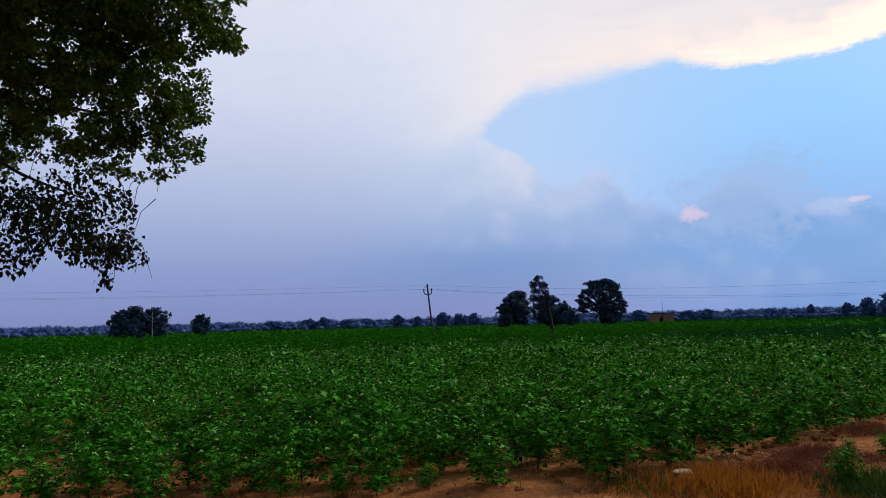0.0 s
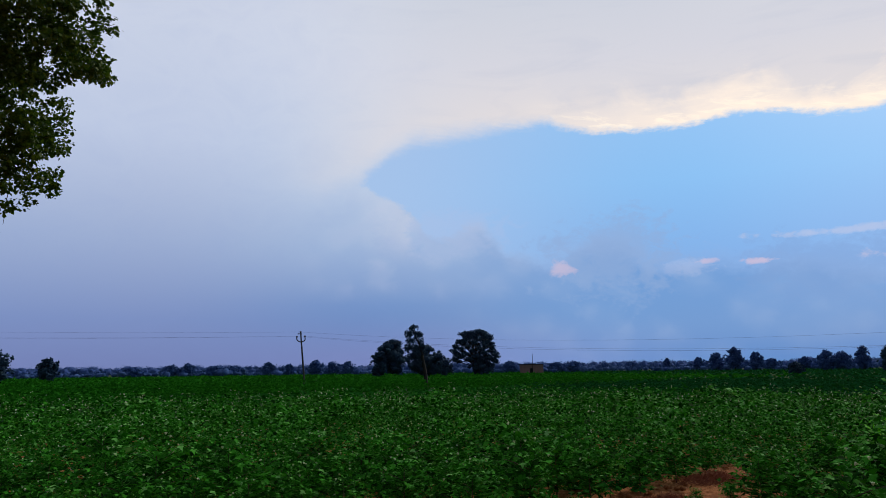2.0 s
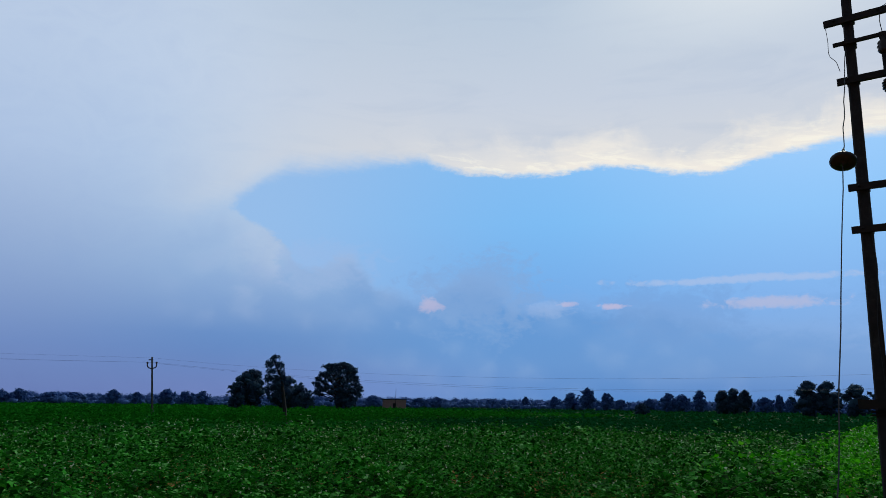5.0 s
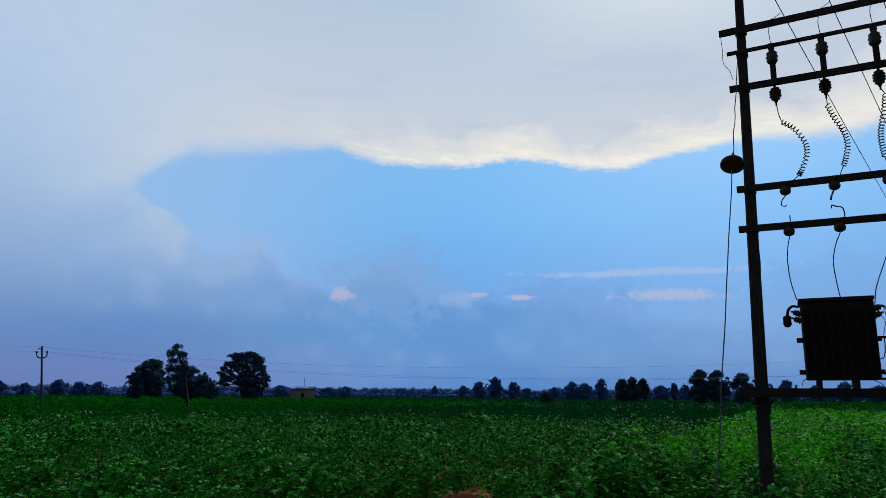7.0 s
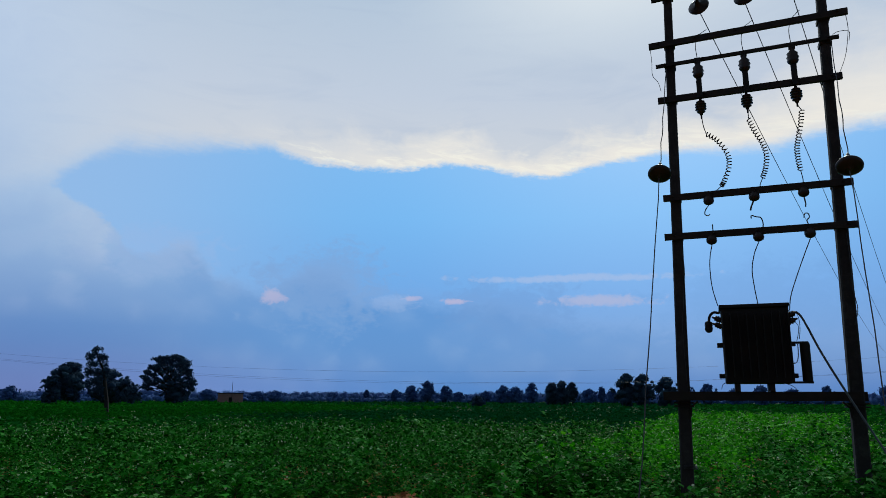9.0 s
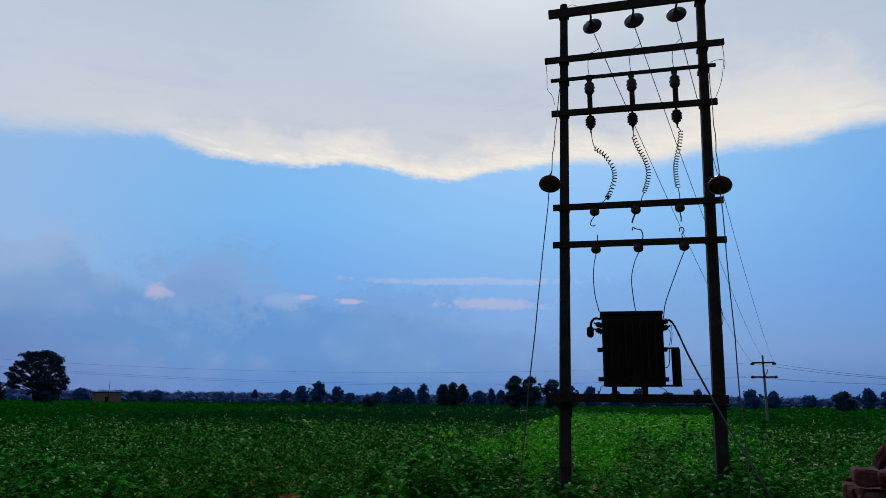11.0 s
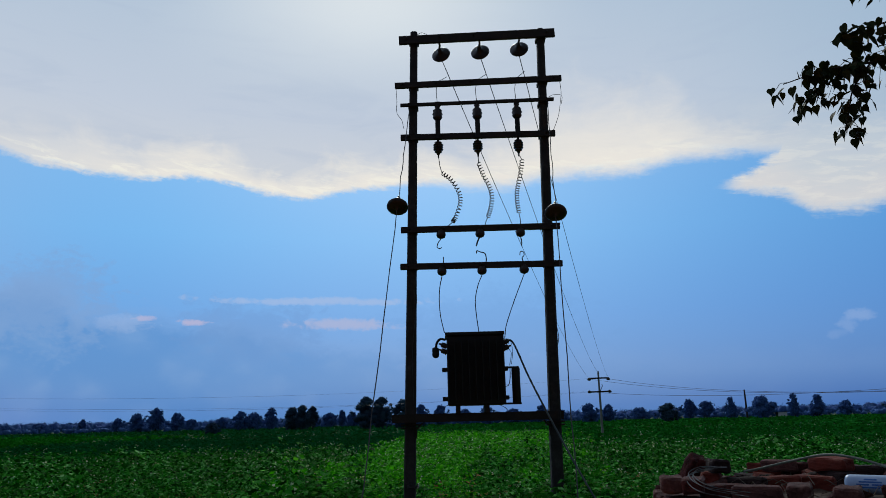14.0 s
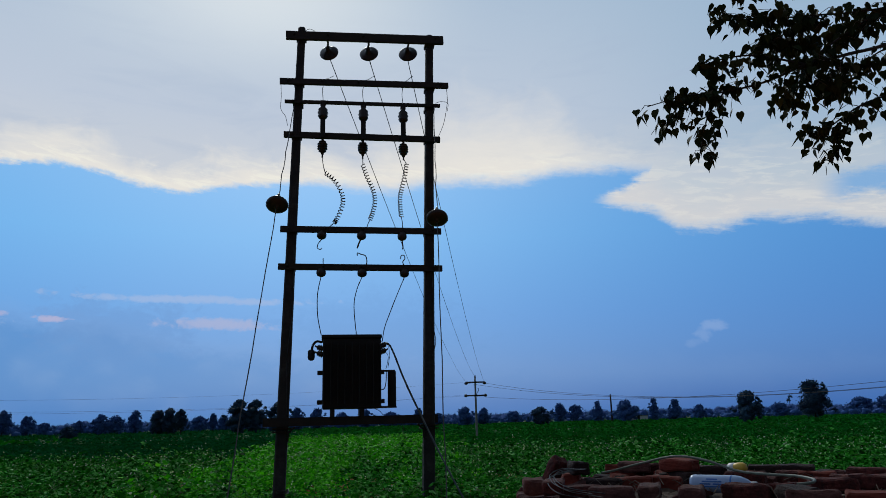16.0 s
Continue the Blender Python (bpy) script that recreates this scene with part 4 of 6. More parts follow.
def cotton_mesh(seed, leaves, shape, size, spread=0.3, height=0.66, stalks=False):
    """Leaves of one cotton plant in level tiers along its side branches."""
    g = np.random.default_rng(seed)
    nb = max(5, leaves // 15)
    u = np.linspace(0.1, 0.98, nb) + g.normal(0, 0.03, nb)
    ba = np.arange(nb) * 2.4 + g.normal(0, 0.5, nb)
    reach = spread * np.interp(u, (0.0, 0.15, 0.4, 0.75, 1.0), (0.45, 0.8, 1.0, 0.75, 0.25)) * (0.65 + 0.6 * g.random(nb))
    k = g.choice(nb, leaves, p=(reach + 0.04) / (reach + 0.04).sum())
    t = 0.15 + 0.85 * g.random(leaves) ** 0.7
    pos = np.stack([np.cos(ba[k]) * reach[k] * t + g.normal(0, 0.16 * spread, leaves),
                    np.sin(ba[k]) * reach[k] * t + g.normal(0, 0.16 * spread, leaves),
                    u[k] * height + 0.2 * reach[k] * t + g.normal(0, 0.025, leaves)], -1)
    pos[:, 2] = np.clip(pos[:, 2], 0.04, None)
    v, f = scatter(shape, pos, ba[k] + g.normal(0, 0.9, leaves), 0.2 + g.normal(0, 0.42, leaves), size * (0.55 + 0.8 * g.random(leaves)), 1.0, g.normal(0, 0.42, leaves))
    if stalks:
        # each leaf hangs by a stalk from the stem
        nv = len(shape[0])
        lo = np.stack([pos[:, 0] * 0.06, pos[:, 1] * 0.06, pos[:, 2] * 0.85], -1)
        hi = lo + (0.0, 0.0, 0.006)
        n = np.arange(leaves)
        f = np.concatenate([f, np.stack([n * nv, len(v) + n, len(v) + leaves + n], -1)])
        v = np.concatenate([v, lo, hi])
    return v, f


def stem_bm(seed):
    g = random.Random(seed)
    bm = tube(bmesh.new(), [(0, 0, -0.05), (0.01, 0.005, 0.25), (0.0, 0.01, 0.58)], 0.009, 5, 0.004)
    for k in range(6):
        a, z = g.random() * 6.28, 0.1 + 0.07 * k
        tube(bm, [(0, 0, z), (0.13 * math.cos(a), 0.13 * math.sin(a), z + 0.07), (0.24 * math.cos(a), 0.24 * math.sin(a), z + 0.11)], 0.005, 4, 0.002)
    return bm


def flower_bm(seed):
    g = random.Random(seed)
    bm = bmesh.new()
    c = Matrix.Rotation(g.random(), 4, "X")
    lathe(bm, [(0.004, 0), (0.008, 0.007), (0.014, 0.018), (0.016, 0.025), (0.006, 0.02)], c, 6)
    return bm


VARIANTS = {}
for key, mat in (("dark", COTTON), ("pale", COTTON_PALE)):
    VARIANTS[key] = [mesh_np("cotton_leaves", *cotton_mesh(10 + i, 450, LOBED, 0.061, spread=0.325, stalks=True), [mat]) for i in range(6)]
STEMS, FLOWERS = [], []
for i in range(3):
    for store, maker, mat in ((STEMS, stem_bm, STEM), (FLOWERS, flower_bm, FLOWER)):
        bm = maker(31 + i)
        me = bpy.data.meshes.new(mat.name)
        bm.to_mesh(me)
        bm.free()
        me.materials.append(mat)
        store.append(me)


def field_of(x, y):
    """Which crop grows at a place: 'dark', 'pale', 'tall' or none."""
    b = -0.6 * x + 0.8 * y
    a = 0.8 * x + 0.6 * y
    r = math.hypot(x, y)
    azm = math.degrees(math.atan2(x, y))
    if not -44 < azm < 112:
        return ""
    # the tall crop lies behind a line that runs off to the right, past a bare furrow
    line = float(np.interp(x, (-60, -18.5, -11, 0, 8, 18, 28, 75), (4, 29.6, 35.5, 46.5, 50.5, 57, 65, 100)))
    if y > line and x < 75:
        return "tall" if y > line + 1.5 else ""
    if b < float(np.interp(a, (9.8, 11.0, 20.0, 60.0), (3.1, 3.8, 3.2, 2.8))):
        if r < 6.4 or (x < 6.6 and -2.5 < y < 2.4) or (b > 2.45 and a < 9.5):
            return ""
        # dark-leaved plants stand in for the shaded furrow of a missing row
        if abs(b + 1.4 + 0.05 * (a - 14)) < 0.32 and 11.5 < a < 32:
            return "dark"
        # the first plants of these rows are dark too
        if a + 2.0 * noise.noise((x * 3.1, y * 3.3, 6.0)) < 12.6:
            return "dark"
        # towards the well more of the plants take the dark leaf
        if y + 2.2 * noise.noise((x * 0.35, y * 0.35, 3.0)) + 7.0 * noise.noise((x * 7.3, y * 7.7, 8.0)) < 0.5 * x + 0.6:
            return "dark"
        return "pale"
    if x > float(np.interp(y, (18, 20, 23.5, 33, 42, 54), (40, 25.5, 25, 26, 22.5, 13))) and b > 3.3:
        return "low"
    upper = float(np.interp(a, (8.3, 9.2, 10.5, 12.6, 13.4, 14.0), (4.8, 4.95, 5.3, 5.3, 3.9, 3.1)))
    if b > upper and y > float(np.interp(x, (-5, -4.7, -4.4, -3.8, -3, -1.6, -0.4, 0.5, 2.0, 4.0), (7.2, 7.5, 8.4, 8.4, 7.9, 8.1, 8.4, 8.7, 9.0, 9.6))):
        return "dark"
    return ""


def rows_in(r0, r1, row, step, jitter):
    """Places of plants along the rows between two distances."""
    a = np.arange(-r1, r1, step)
    b = np.arange(-r1, r1, row)
    A, B = np.meshgrid(a, b)
    A = A + rng.normal(0, jitter, A.shape) + (rng.random(B.shape[0]) * step)[:, None]
    B = B + rng.normal(0, jitter, B.shape)
    X, Y = A * D[0] + B * Q[0], A * D[1] + B * Q[1]
    keep = (np.hypot(X, Y) >= r0) & (np.hypot(X, Y) < r1)
    return np.stack([X[keep], Y[keep]], -1)


NEAR = 12.6
# single bushes that stand out on the bare edge, then the rows behind them
EDGE = [(0.44, 7.51, 0.5), (1.03, 8.43, 0.66), (1.58, 8.36, 0.66), (1.68, 7.68, 0.64), (2.5, 8.34, 0.78), (3.51, 9.01, 0.68), (5.41, 10.38, 0.63), (5.25, 10.9, 0.6), (6.36, 11.18, 0.5), (3.95, 7.25, 0.34),
        (-3.27, 7.71, 0.45), (-2.33, 7.46, 0.43), (-1.12, 7.33, 0.25), (-0.73, 7.36, 0.52), (-0.21, 7.58, 0.24), (-1.63, 8.06, 0.6), (-2.02, 7.65, 0.34), (-3.9, 7.9, 0.5), (2.05, 8.75, 0.6), (4.5, 9.7, 0.6),
        (5.4, 8.25, 0.62), (5.8, 8.7, 0.66), (6.25, 8.95, 0.6), (5.2, 8.6, 0.26), (4.75, 8.65, 0.2), (5.55, 7.7, 0.6), (-4.3, 7.45, 0.52), (-3.65, 7.4, 0.48), (-2.95, 7.3, 0.46), (-1.7, 7.35, 0.46), (-4.0, 7.15, 0.4),
        (-2.8, 7.85, 0.58), (-3.55, 8.1, 0.58), (-2.5, 7.95, 0.6), (-1.2, 8.0, 0.62), (-0.65, 8.05, 0.6), (-0.1, 8.25, 0.62), (0.35, 8.3, 0.6), (-4.75, 7.35, 0.55)]
behind = rows_in(4.0, NEAR, 0.8, 0.5, 0.1)
plants = np.concatenate([np.array(EDGE)[:, :2], behind[np.argsort(np.hypot(behind[:, 0], behind[:, 1]))]])
left_over = []
count = 0
for pi, (x, y) in enumerate(plants):
    kind = field_of(x, y) if pi >= len(EDGE) else "dark"
    if kind not in ("dark", "pale"):
        continue
    if count >= 300:
        left_over.append((x, y))
        continue
    edge_row = pi < len(EDGE)
    if rng.random() < (0.0 if edge_row else 0.1):
        continue
    if abs(x - SX) + abs(y - SY) < 0.35:
        continue
    i = count % 6
    plant = new("cotton_plant", VARIANTS[kind][i])
    k = EDGE[pi][2] / 0.63 if edge_row else (0.62 + 0.6 * rng.random()) * (1 + 0.5 * noise.noise((x * 0.8, y * 0.8, 5.0)))
    plant.matrix_world = pose(x, y, 0, 0, 0, 360 * rng.random()) @ Matrix.Diagonal((k * 1.1, k * 1.1, k, 1))
    tagged(plant, "bushy dark green cotton plant in bare soil" if kind == "dark" else "bushy bright green cotton plant in a dense row", "cotton plant", "cotton plants")
    stem = new("stem", STEMS[i % 3])
    stem.parent = plant
    for _ in range(3):
        fa, fr = 6.28 * rng.random(), 0.08 + 0.2 * rng.random()
        fl = new("flower", FLOWERS[int(rng.integers(3))])
        fl.parent = plant
        fl.location = (fr * math.cos(fa), fr * math.sin(fa), 0.74 - 0.9 * fr + 0.1 * rng.random())
        fl.scale = (0.75, 0.75, 0.75)
        tagged(fl, "small cream-white flower")
    count += 1


def joined_crop(name, label, kind, places, leaves, shape, size, mat, spread, height, flowers=0.0, bloom=0.05, vary=0.65):
    """Many plants in one mesh."""
    base = [cotton_mesh(60 + i, leaves, shape, size, spread, height) for i in range(5)]
    vs, fs, idx, k = [], [], [], 0
    fl = scatter(QUAD, np.zeros((1, 3)), np.zeros(1), np.zeros(1), np.ones(1))
    for x, y in places:
        if field_of(x, y) != kind or (abs(x - SX) + abs(y - SY) < 0.35) or noise.noise((x * 1.3, y * 1.3, 2.0)) < -0.34:
            continue
        v, f = base[int(rng.integers(5))]
        c, s, g = math.cos(6.28 * rng.random()), math.sin(6.28 * rng.random()), (0.5 + 0.65 * rng.random()) * (1 + vary * noise.noise((x * 0.8, y * 0.8, 5.0)))
        n = math.hypot(c, s) or 1
        c, s = c / n, s / n
        p = np.stack([(v[:, 0] * c - v[:, 1] * s) * g + x, (v[:, 0] * s + v[:, 1] * c) * g + y, v[:, 2] * g], -1)
        vs.append(p)
        fs.append(f + k)
        idx.append(np.zeros(len(f), np.int32))
        k += len(p)
        if rng.random() < flowers:
            m = 3
            pos = np.stack([x + rng.normal(0, spread * 0.6, m), y + rng.normal(0, spread * 0.6, m), height * g * (1.02 + 0.14 * rng.random(m))], -1)
            v2, f2 = scatter(QUAD, pos, rng.random(m) * 6.28, rng.uniform(-1.4, 1.2, m), bloom * (0.7 + 0.6 * rng.random(m)))
            vs.append(v2)
            fs.append(f2 + k)
            idx.append(np.ones(len(f2), np.int32))
            k += len(v2)
    me = mesh_np(name, np.concatenate(vs), np.concatenate(fs), [mat, FLOWER], np.concatenate(idx))
    return tagged(new(name, me), label, "crop", kind="stuff")


near_rows = np.concatenate([np.array(left_over).reshape(-1, 2), rows_in(NEAR, 21.0, 0.85, 0.48, 0.15)])
mid = rows_in(21.0, 34.0, 0.85, 0.5, 0.17)
far = rows_in(34.0, 85.0, 0.95, 0.95, 0.3)
beyond = rows_in(85.0, 330.0, 2.6, 2.6, 0.9)
for kind, mat, tone in (("dark", COTTON, "dark green"), ("pale", COTTON_PALE, "bright green")):
    joined_crop("cotton_rows", "dense rows of %s cotton dotted with pale flowers" % tone, kind, near_rows, 230, QUAD, 0.07, mat, 0.38, 0.72, 0.6 if kind == "dark" else 0.8, 0.036)
    joined_crop("cotton_rows", "dense rows of %s cotton dotted with pale flowers" % tone, kind, mid, 120, QUAD, 0.095, mat, 0.4, 0.72, 0.6 if kind == "dark" else 0.8, 0.05)
    joined_crop("cotton_field", "wide %s cotton field fading into the distance" % tone, kind, far, 34, QUAD, 0.18, FAR_CROP if kind == "dark" else mat, 0.6, 0.5, 0.03)
    joined_crop("distant_crop", "far %s crop reaching the tree line" % tone, kind, beyond, 12, QUAD, 0.6, FAR_CROP, 1.6, 0.35, vary=0.2)
tall_near = rows_in(24.0, 85.0, 0.8, 0.8, 0.2)
joined_crop("tall_crop", "darker, taller crop beyond the cotton field", "tall", tall_near, 46, QUAD, 0.17, TALL_CROP, 0.5, 1.0, vary=0.25)
joined_crop("low_crop", "smooth dark low crop between the cotton and the trees", "low", rows_in(20.0, 85.0, 0.7, 0.7, 0.2), 34, QUAD, 0.15, LOW_CROP, 0.5, 0.5)
joined_crop("distant_low_crop", "far smooth dark low crop", "low", beyond, 10, QUAD, 0.55, LOW_CROP, 1.6, 0.35, vary=0.2)
joined_crop("distant_tall_crop", "far tall crop reaching the tree line", "tall", beyond, 10, QUAD, 0.6, TALL_CROP, 1.7, 0.35, vary=0.2)


# dark low weeds, added to stand in for shade on soil under the cotton
low_rng = np.random.default_rng(17)
rad, ang = np.sqrt(low_rng.uniform(10.5 ** 2, 36.0 ** 2, 150000)), np.radians(low_rng.uniform(-44, 112, 150000))
spots = np.stack([rad * np.sin(ang), rad * np.cos(ang), low_rng.uniform(0.02, 0.12, 150000)], -1)
spots = spots[[field_of(p[0], p[1]) in ("dark", "pale") and -0.6 * p[0] + 0.8 * p[1] > -20 for p in spots]]
m = len(spots)
v, f = scatter(QUAD, spots, low_rng.random(m) * 6.28, low_rng.normal(0.1, 0.3, m), 0.1 + 0.08 * low_rng.random(m))
tagged(new("low_weeds", mesh_np("low_weeds", v, f, [FAR_CROP])), "low dark green weeds added to darken the soil under the cotton", "weeds", kind="stuff")

# ---------------------------------------------------------------- grass, weeds and brush at the field's edge
def tuft(name, label, mat, centre, spread, n, length, category="grass", kind="stuff"):
    g = np.random.default_rng(int(abs(centre[0]) * 100 + n))
    pos = np.stack([centre[0] + g.normal(0, spread[0], n), centre[1] + g.normal(0, spread[1], n), np.full(n, -0.01)], -1)
    v, f = scatter(BLADE, pos, g.random(n) * 6.28, -0.35 - 1.0 * g.random(n), length * (0.4 + 0.9 * g.random(n) ** 2), 0.04, g.normal(0, 0.8, n))
    return tagged(new(name, mesh_np(name, v, f, [mat])), label, category, kind=kind)


tuft("dry_grass", "thick tuft of dry orange grass on bare soil", DRY_GRASS, (2.75, 7.35), (0.36, 0.3), 5200, 0.16)
tuft("dry_grass", "thin dry grass along the field edge", DRY_GRASS, (1.9, 7.15), (0.3, 0.16), 500, 0.1)
tuft("green_weeds", "green weeds among the dry grass", GREEN_GRASS, (2.1, 7.4), (0.35, 0.25), 900, 0.13)
tuft("green_weeds", "low green weeds on the bare strip", GREEN_GRASS, (4.3, 7.05), (0.3, 0.25), 4600, 0.15)
tuft("green_weeds", "scattered green weeds on bare soil", GREEN_GRASS, (-1.2, 7.5), (1.6, 0.3), 420, 0.1)
tuft("green_weeds", "scattered green weeds on bare soil", GREEN_GRASS, (1.0, 8.4), (0.7, 0.3), 260, 0.1)


def brush(centre, spread, n, label):
    """A low heap of dry crossed twigs."""
    g = random.Random(n)
    bm = bmesh.new()
    for _ in range(n):
        x, y = g.gauss(0, spread[0]), g.gauss(0, spread[1])
        h = max(0.01, 0.15 * math.exp(-(x / spread[0]) ** 2 - (y / spread[1]) ** 2)) * g.random()
        a, L = g.random() * 6.28, 0.04 + 0.13 * g.random()
        tube(bm, [(x, y, h), (x + 0.5 * L * math.cos(a), y + 0.5 * L * math.sin(a), h + 0.06 * g.random()), (x + L * math.cos(a), y + L * math.sin(a), h * g.random())], 0.0032, 3, 0.0012, False)
    ob = part("brush_heap", bm, DRY_BRUSH)
    ob.location = (*centre, 0.02)
    return tagged(ob, label, "brush", kind="stuff")


brush((3.6, 7.8), (0.34, 0.22), 2600, "low heap of dry brown brushwood on bare soil")
brush((4.35, 8.55), (0.34, 0.2), 1900, "low heap of dry brown brushwood on bare soil")
brush((6.0, 10.25), (0.32, 0.24), 1400, "low heap of dry brown brushwood on bare soil")
clod_bm = bmesh.new()
bmesh.ops.create_icosphere(clod_bm, subdivisions=2, radius=0.5)
for v in clod_bm.verts:
    v.co *= 1 + 0.35 * noise.noise(v.co * 3)
clod = bpy.data.meshes.new("clod")
clod_bm.to_mesh(clod)
clod_bm.free()
clod.materials.append(SOIL)
for i in range(290):
    t = rng.random()
    x, y = (-4.4 + 7.1 * rng.random(), 7.2 + 1.2 * rng.random()) if i < 150 else (2.6 + 5.2 * t, 8.6 + 3.2 * t + rng.normal(0, 0.4))
    s = 0.015 + 0.085 * rng.random() ** 3
    c = new("soil_clod", clod)
    c.matrix_world = pose(x, y, s * 0.2, 0, 0, 360 * t) @ Matrix.Diagonal((s, s, s * 0.7, 1))
    tagged(c, "crumbly orange-brown clod of earth", "soil clod", "clods on the bare strip")
mound = new("soil_clod", clod)
mound.matrix_world = pose(2.44, 7.6, 0.0, 0, 0, 40) @ Matrix.Diagonal((0.5, 0.44, 0.2, 1))
tagged(mound, "low mound of orange-brown earth in dry grass", "soil clod", "clods on the bare strip")
stone = new("flat_stone", clod.copy())
stone.data.materials[0] = CHIP
stone.matrix_world = pose(2.43, 7.56, 0.11, 8, 0, 20) @ Matrix.Diagonal((0.24, 0.12, 0.045, 1))
tagged(stone, "pale flat chip of brick lying in dry grass", "stone")


# ---------------------------------------------------------------- trees
def leafy(lobes, n, size, seed, shape=QUAD, up=0.0, gaps=0.0, wild=False, tuft_of=0, tuft_r=0.08):
    """Leaves inside ellipsoid lobes (x, y, z, rx, ry, rz), thick near their skins, singly or in tufts at the twig ends."""
    g = np.random.default_rng(seed)
    n = n // tuft_of if tuft_of else n
    w_ = np.array([l[3] * l[4] * l[5] for l in lobes]) ** 0.75
    pick = g.choice(len(lobes), n, p=w_ / w_.sum())
    L = np.array(lobes)[pick]
    d = g.normal(size=(n, 3))
    d /= np.linalg.norm(d, axis=1)[:, None]
    r = g.random(n) ** 0.4
    pos = L[:, :3] + d * r[:, None] * L[:, 3:]
    if gaps:
        keep = np.array([noise.noise(Vector(p) * (1.1 / gaps)) > -0.12 for p in pos])
        pos, d = pos[keep], d[keep]
    if tuft_of:
        pos = np.repeat(pos, tuft_of, axis=0)
        off = g.normal(size=pos.shape)
        pos = pos + off / np.linalg.norm(off, axis=1)[:, None] * tuft_r * g.random((len(pos), 1)) ** 0.5 * (1.0, 1.0, 0.7)
    m = len(pos)
    if wild:
        return scatter(shape, pos, g.random(m) * 6.28, g.uniform(-1.5, 1.5, m), size * (0.6 + 0.8 * g.random(m)), 1.0, g.uniform(-1.5, 1.5, m))
    return scatter(shape, pos, g.random(m) * 6.28, 0.5 + g.normal(0, 0.6, m) - up, size * (0.6 + 0.8 * g.random(m)), 1.0, g.normal(0, 0.6, m))


ball = bmesh.new()
bmesh.ops.create_icosphere(ball, subdivisions=2, radius=1.0)
ball.verts.ensure_lookup_table()
BALL = (np.array([v.co[:] for v in ball.verts]), np.array([[v.index for v in f.verts] for f in ball.faces]))
ball.free()


def clumps(lobes, k, seed):
    """Dense uneven hearts of foliage inside the lobes."""
    g = np.random.default_rng(seed)
    vs, fs = [], []
    for i, l in enumerate(lobes):
        bump = 1 + 0.22 * np.sin(BALL[0] @ g.normal(0, 3.2, 3) + 6 * g.random()) + 0.16 * g.normal(size=len(BALL[0]))
        vs.append(np.array(l[:3]) + BALL[0] * bump[:, None] * k * np.array(l[3:]))
        fs.append(BALL[1] + i * len(BALL[0]))
    return np.concatenate(vs), np.concatenate(fs)


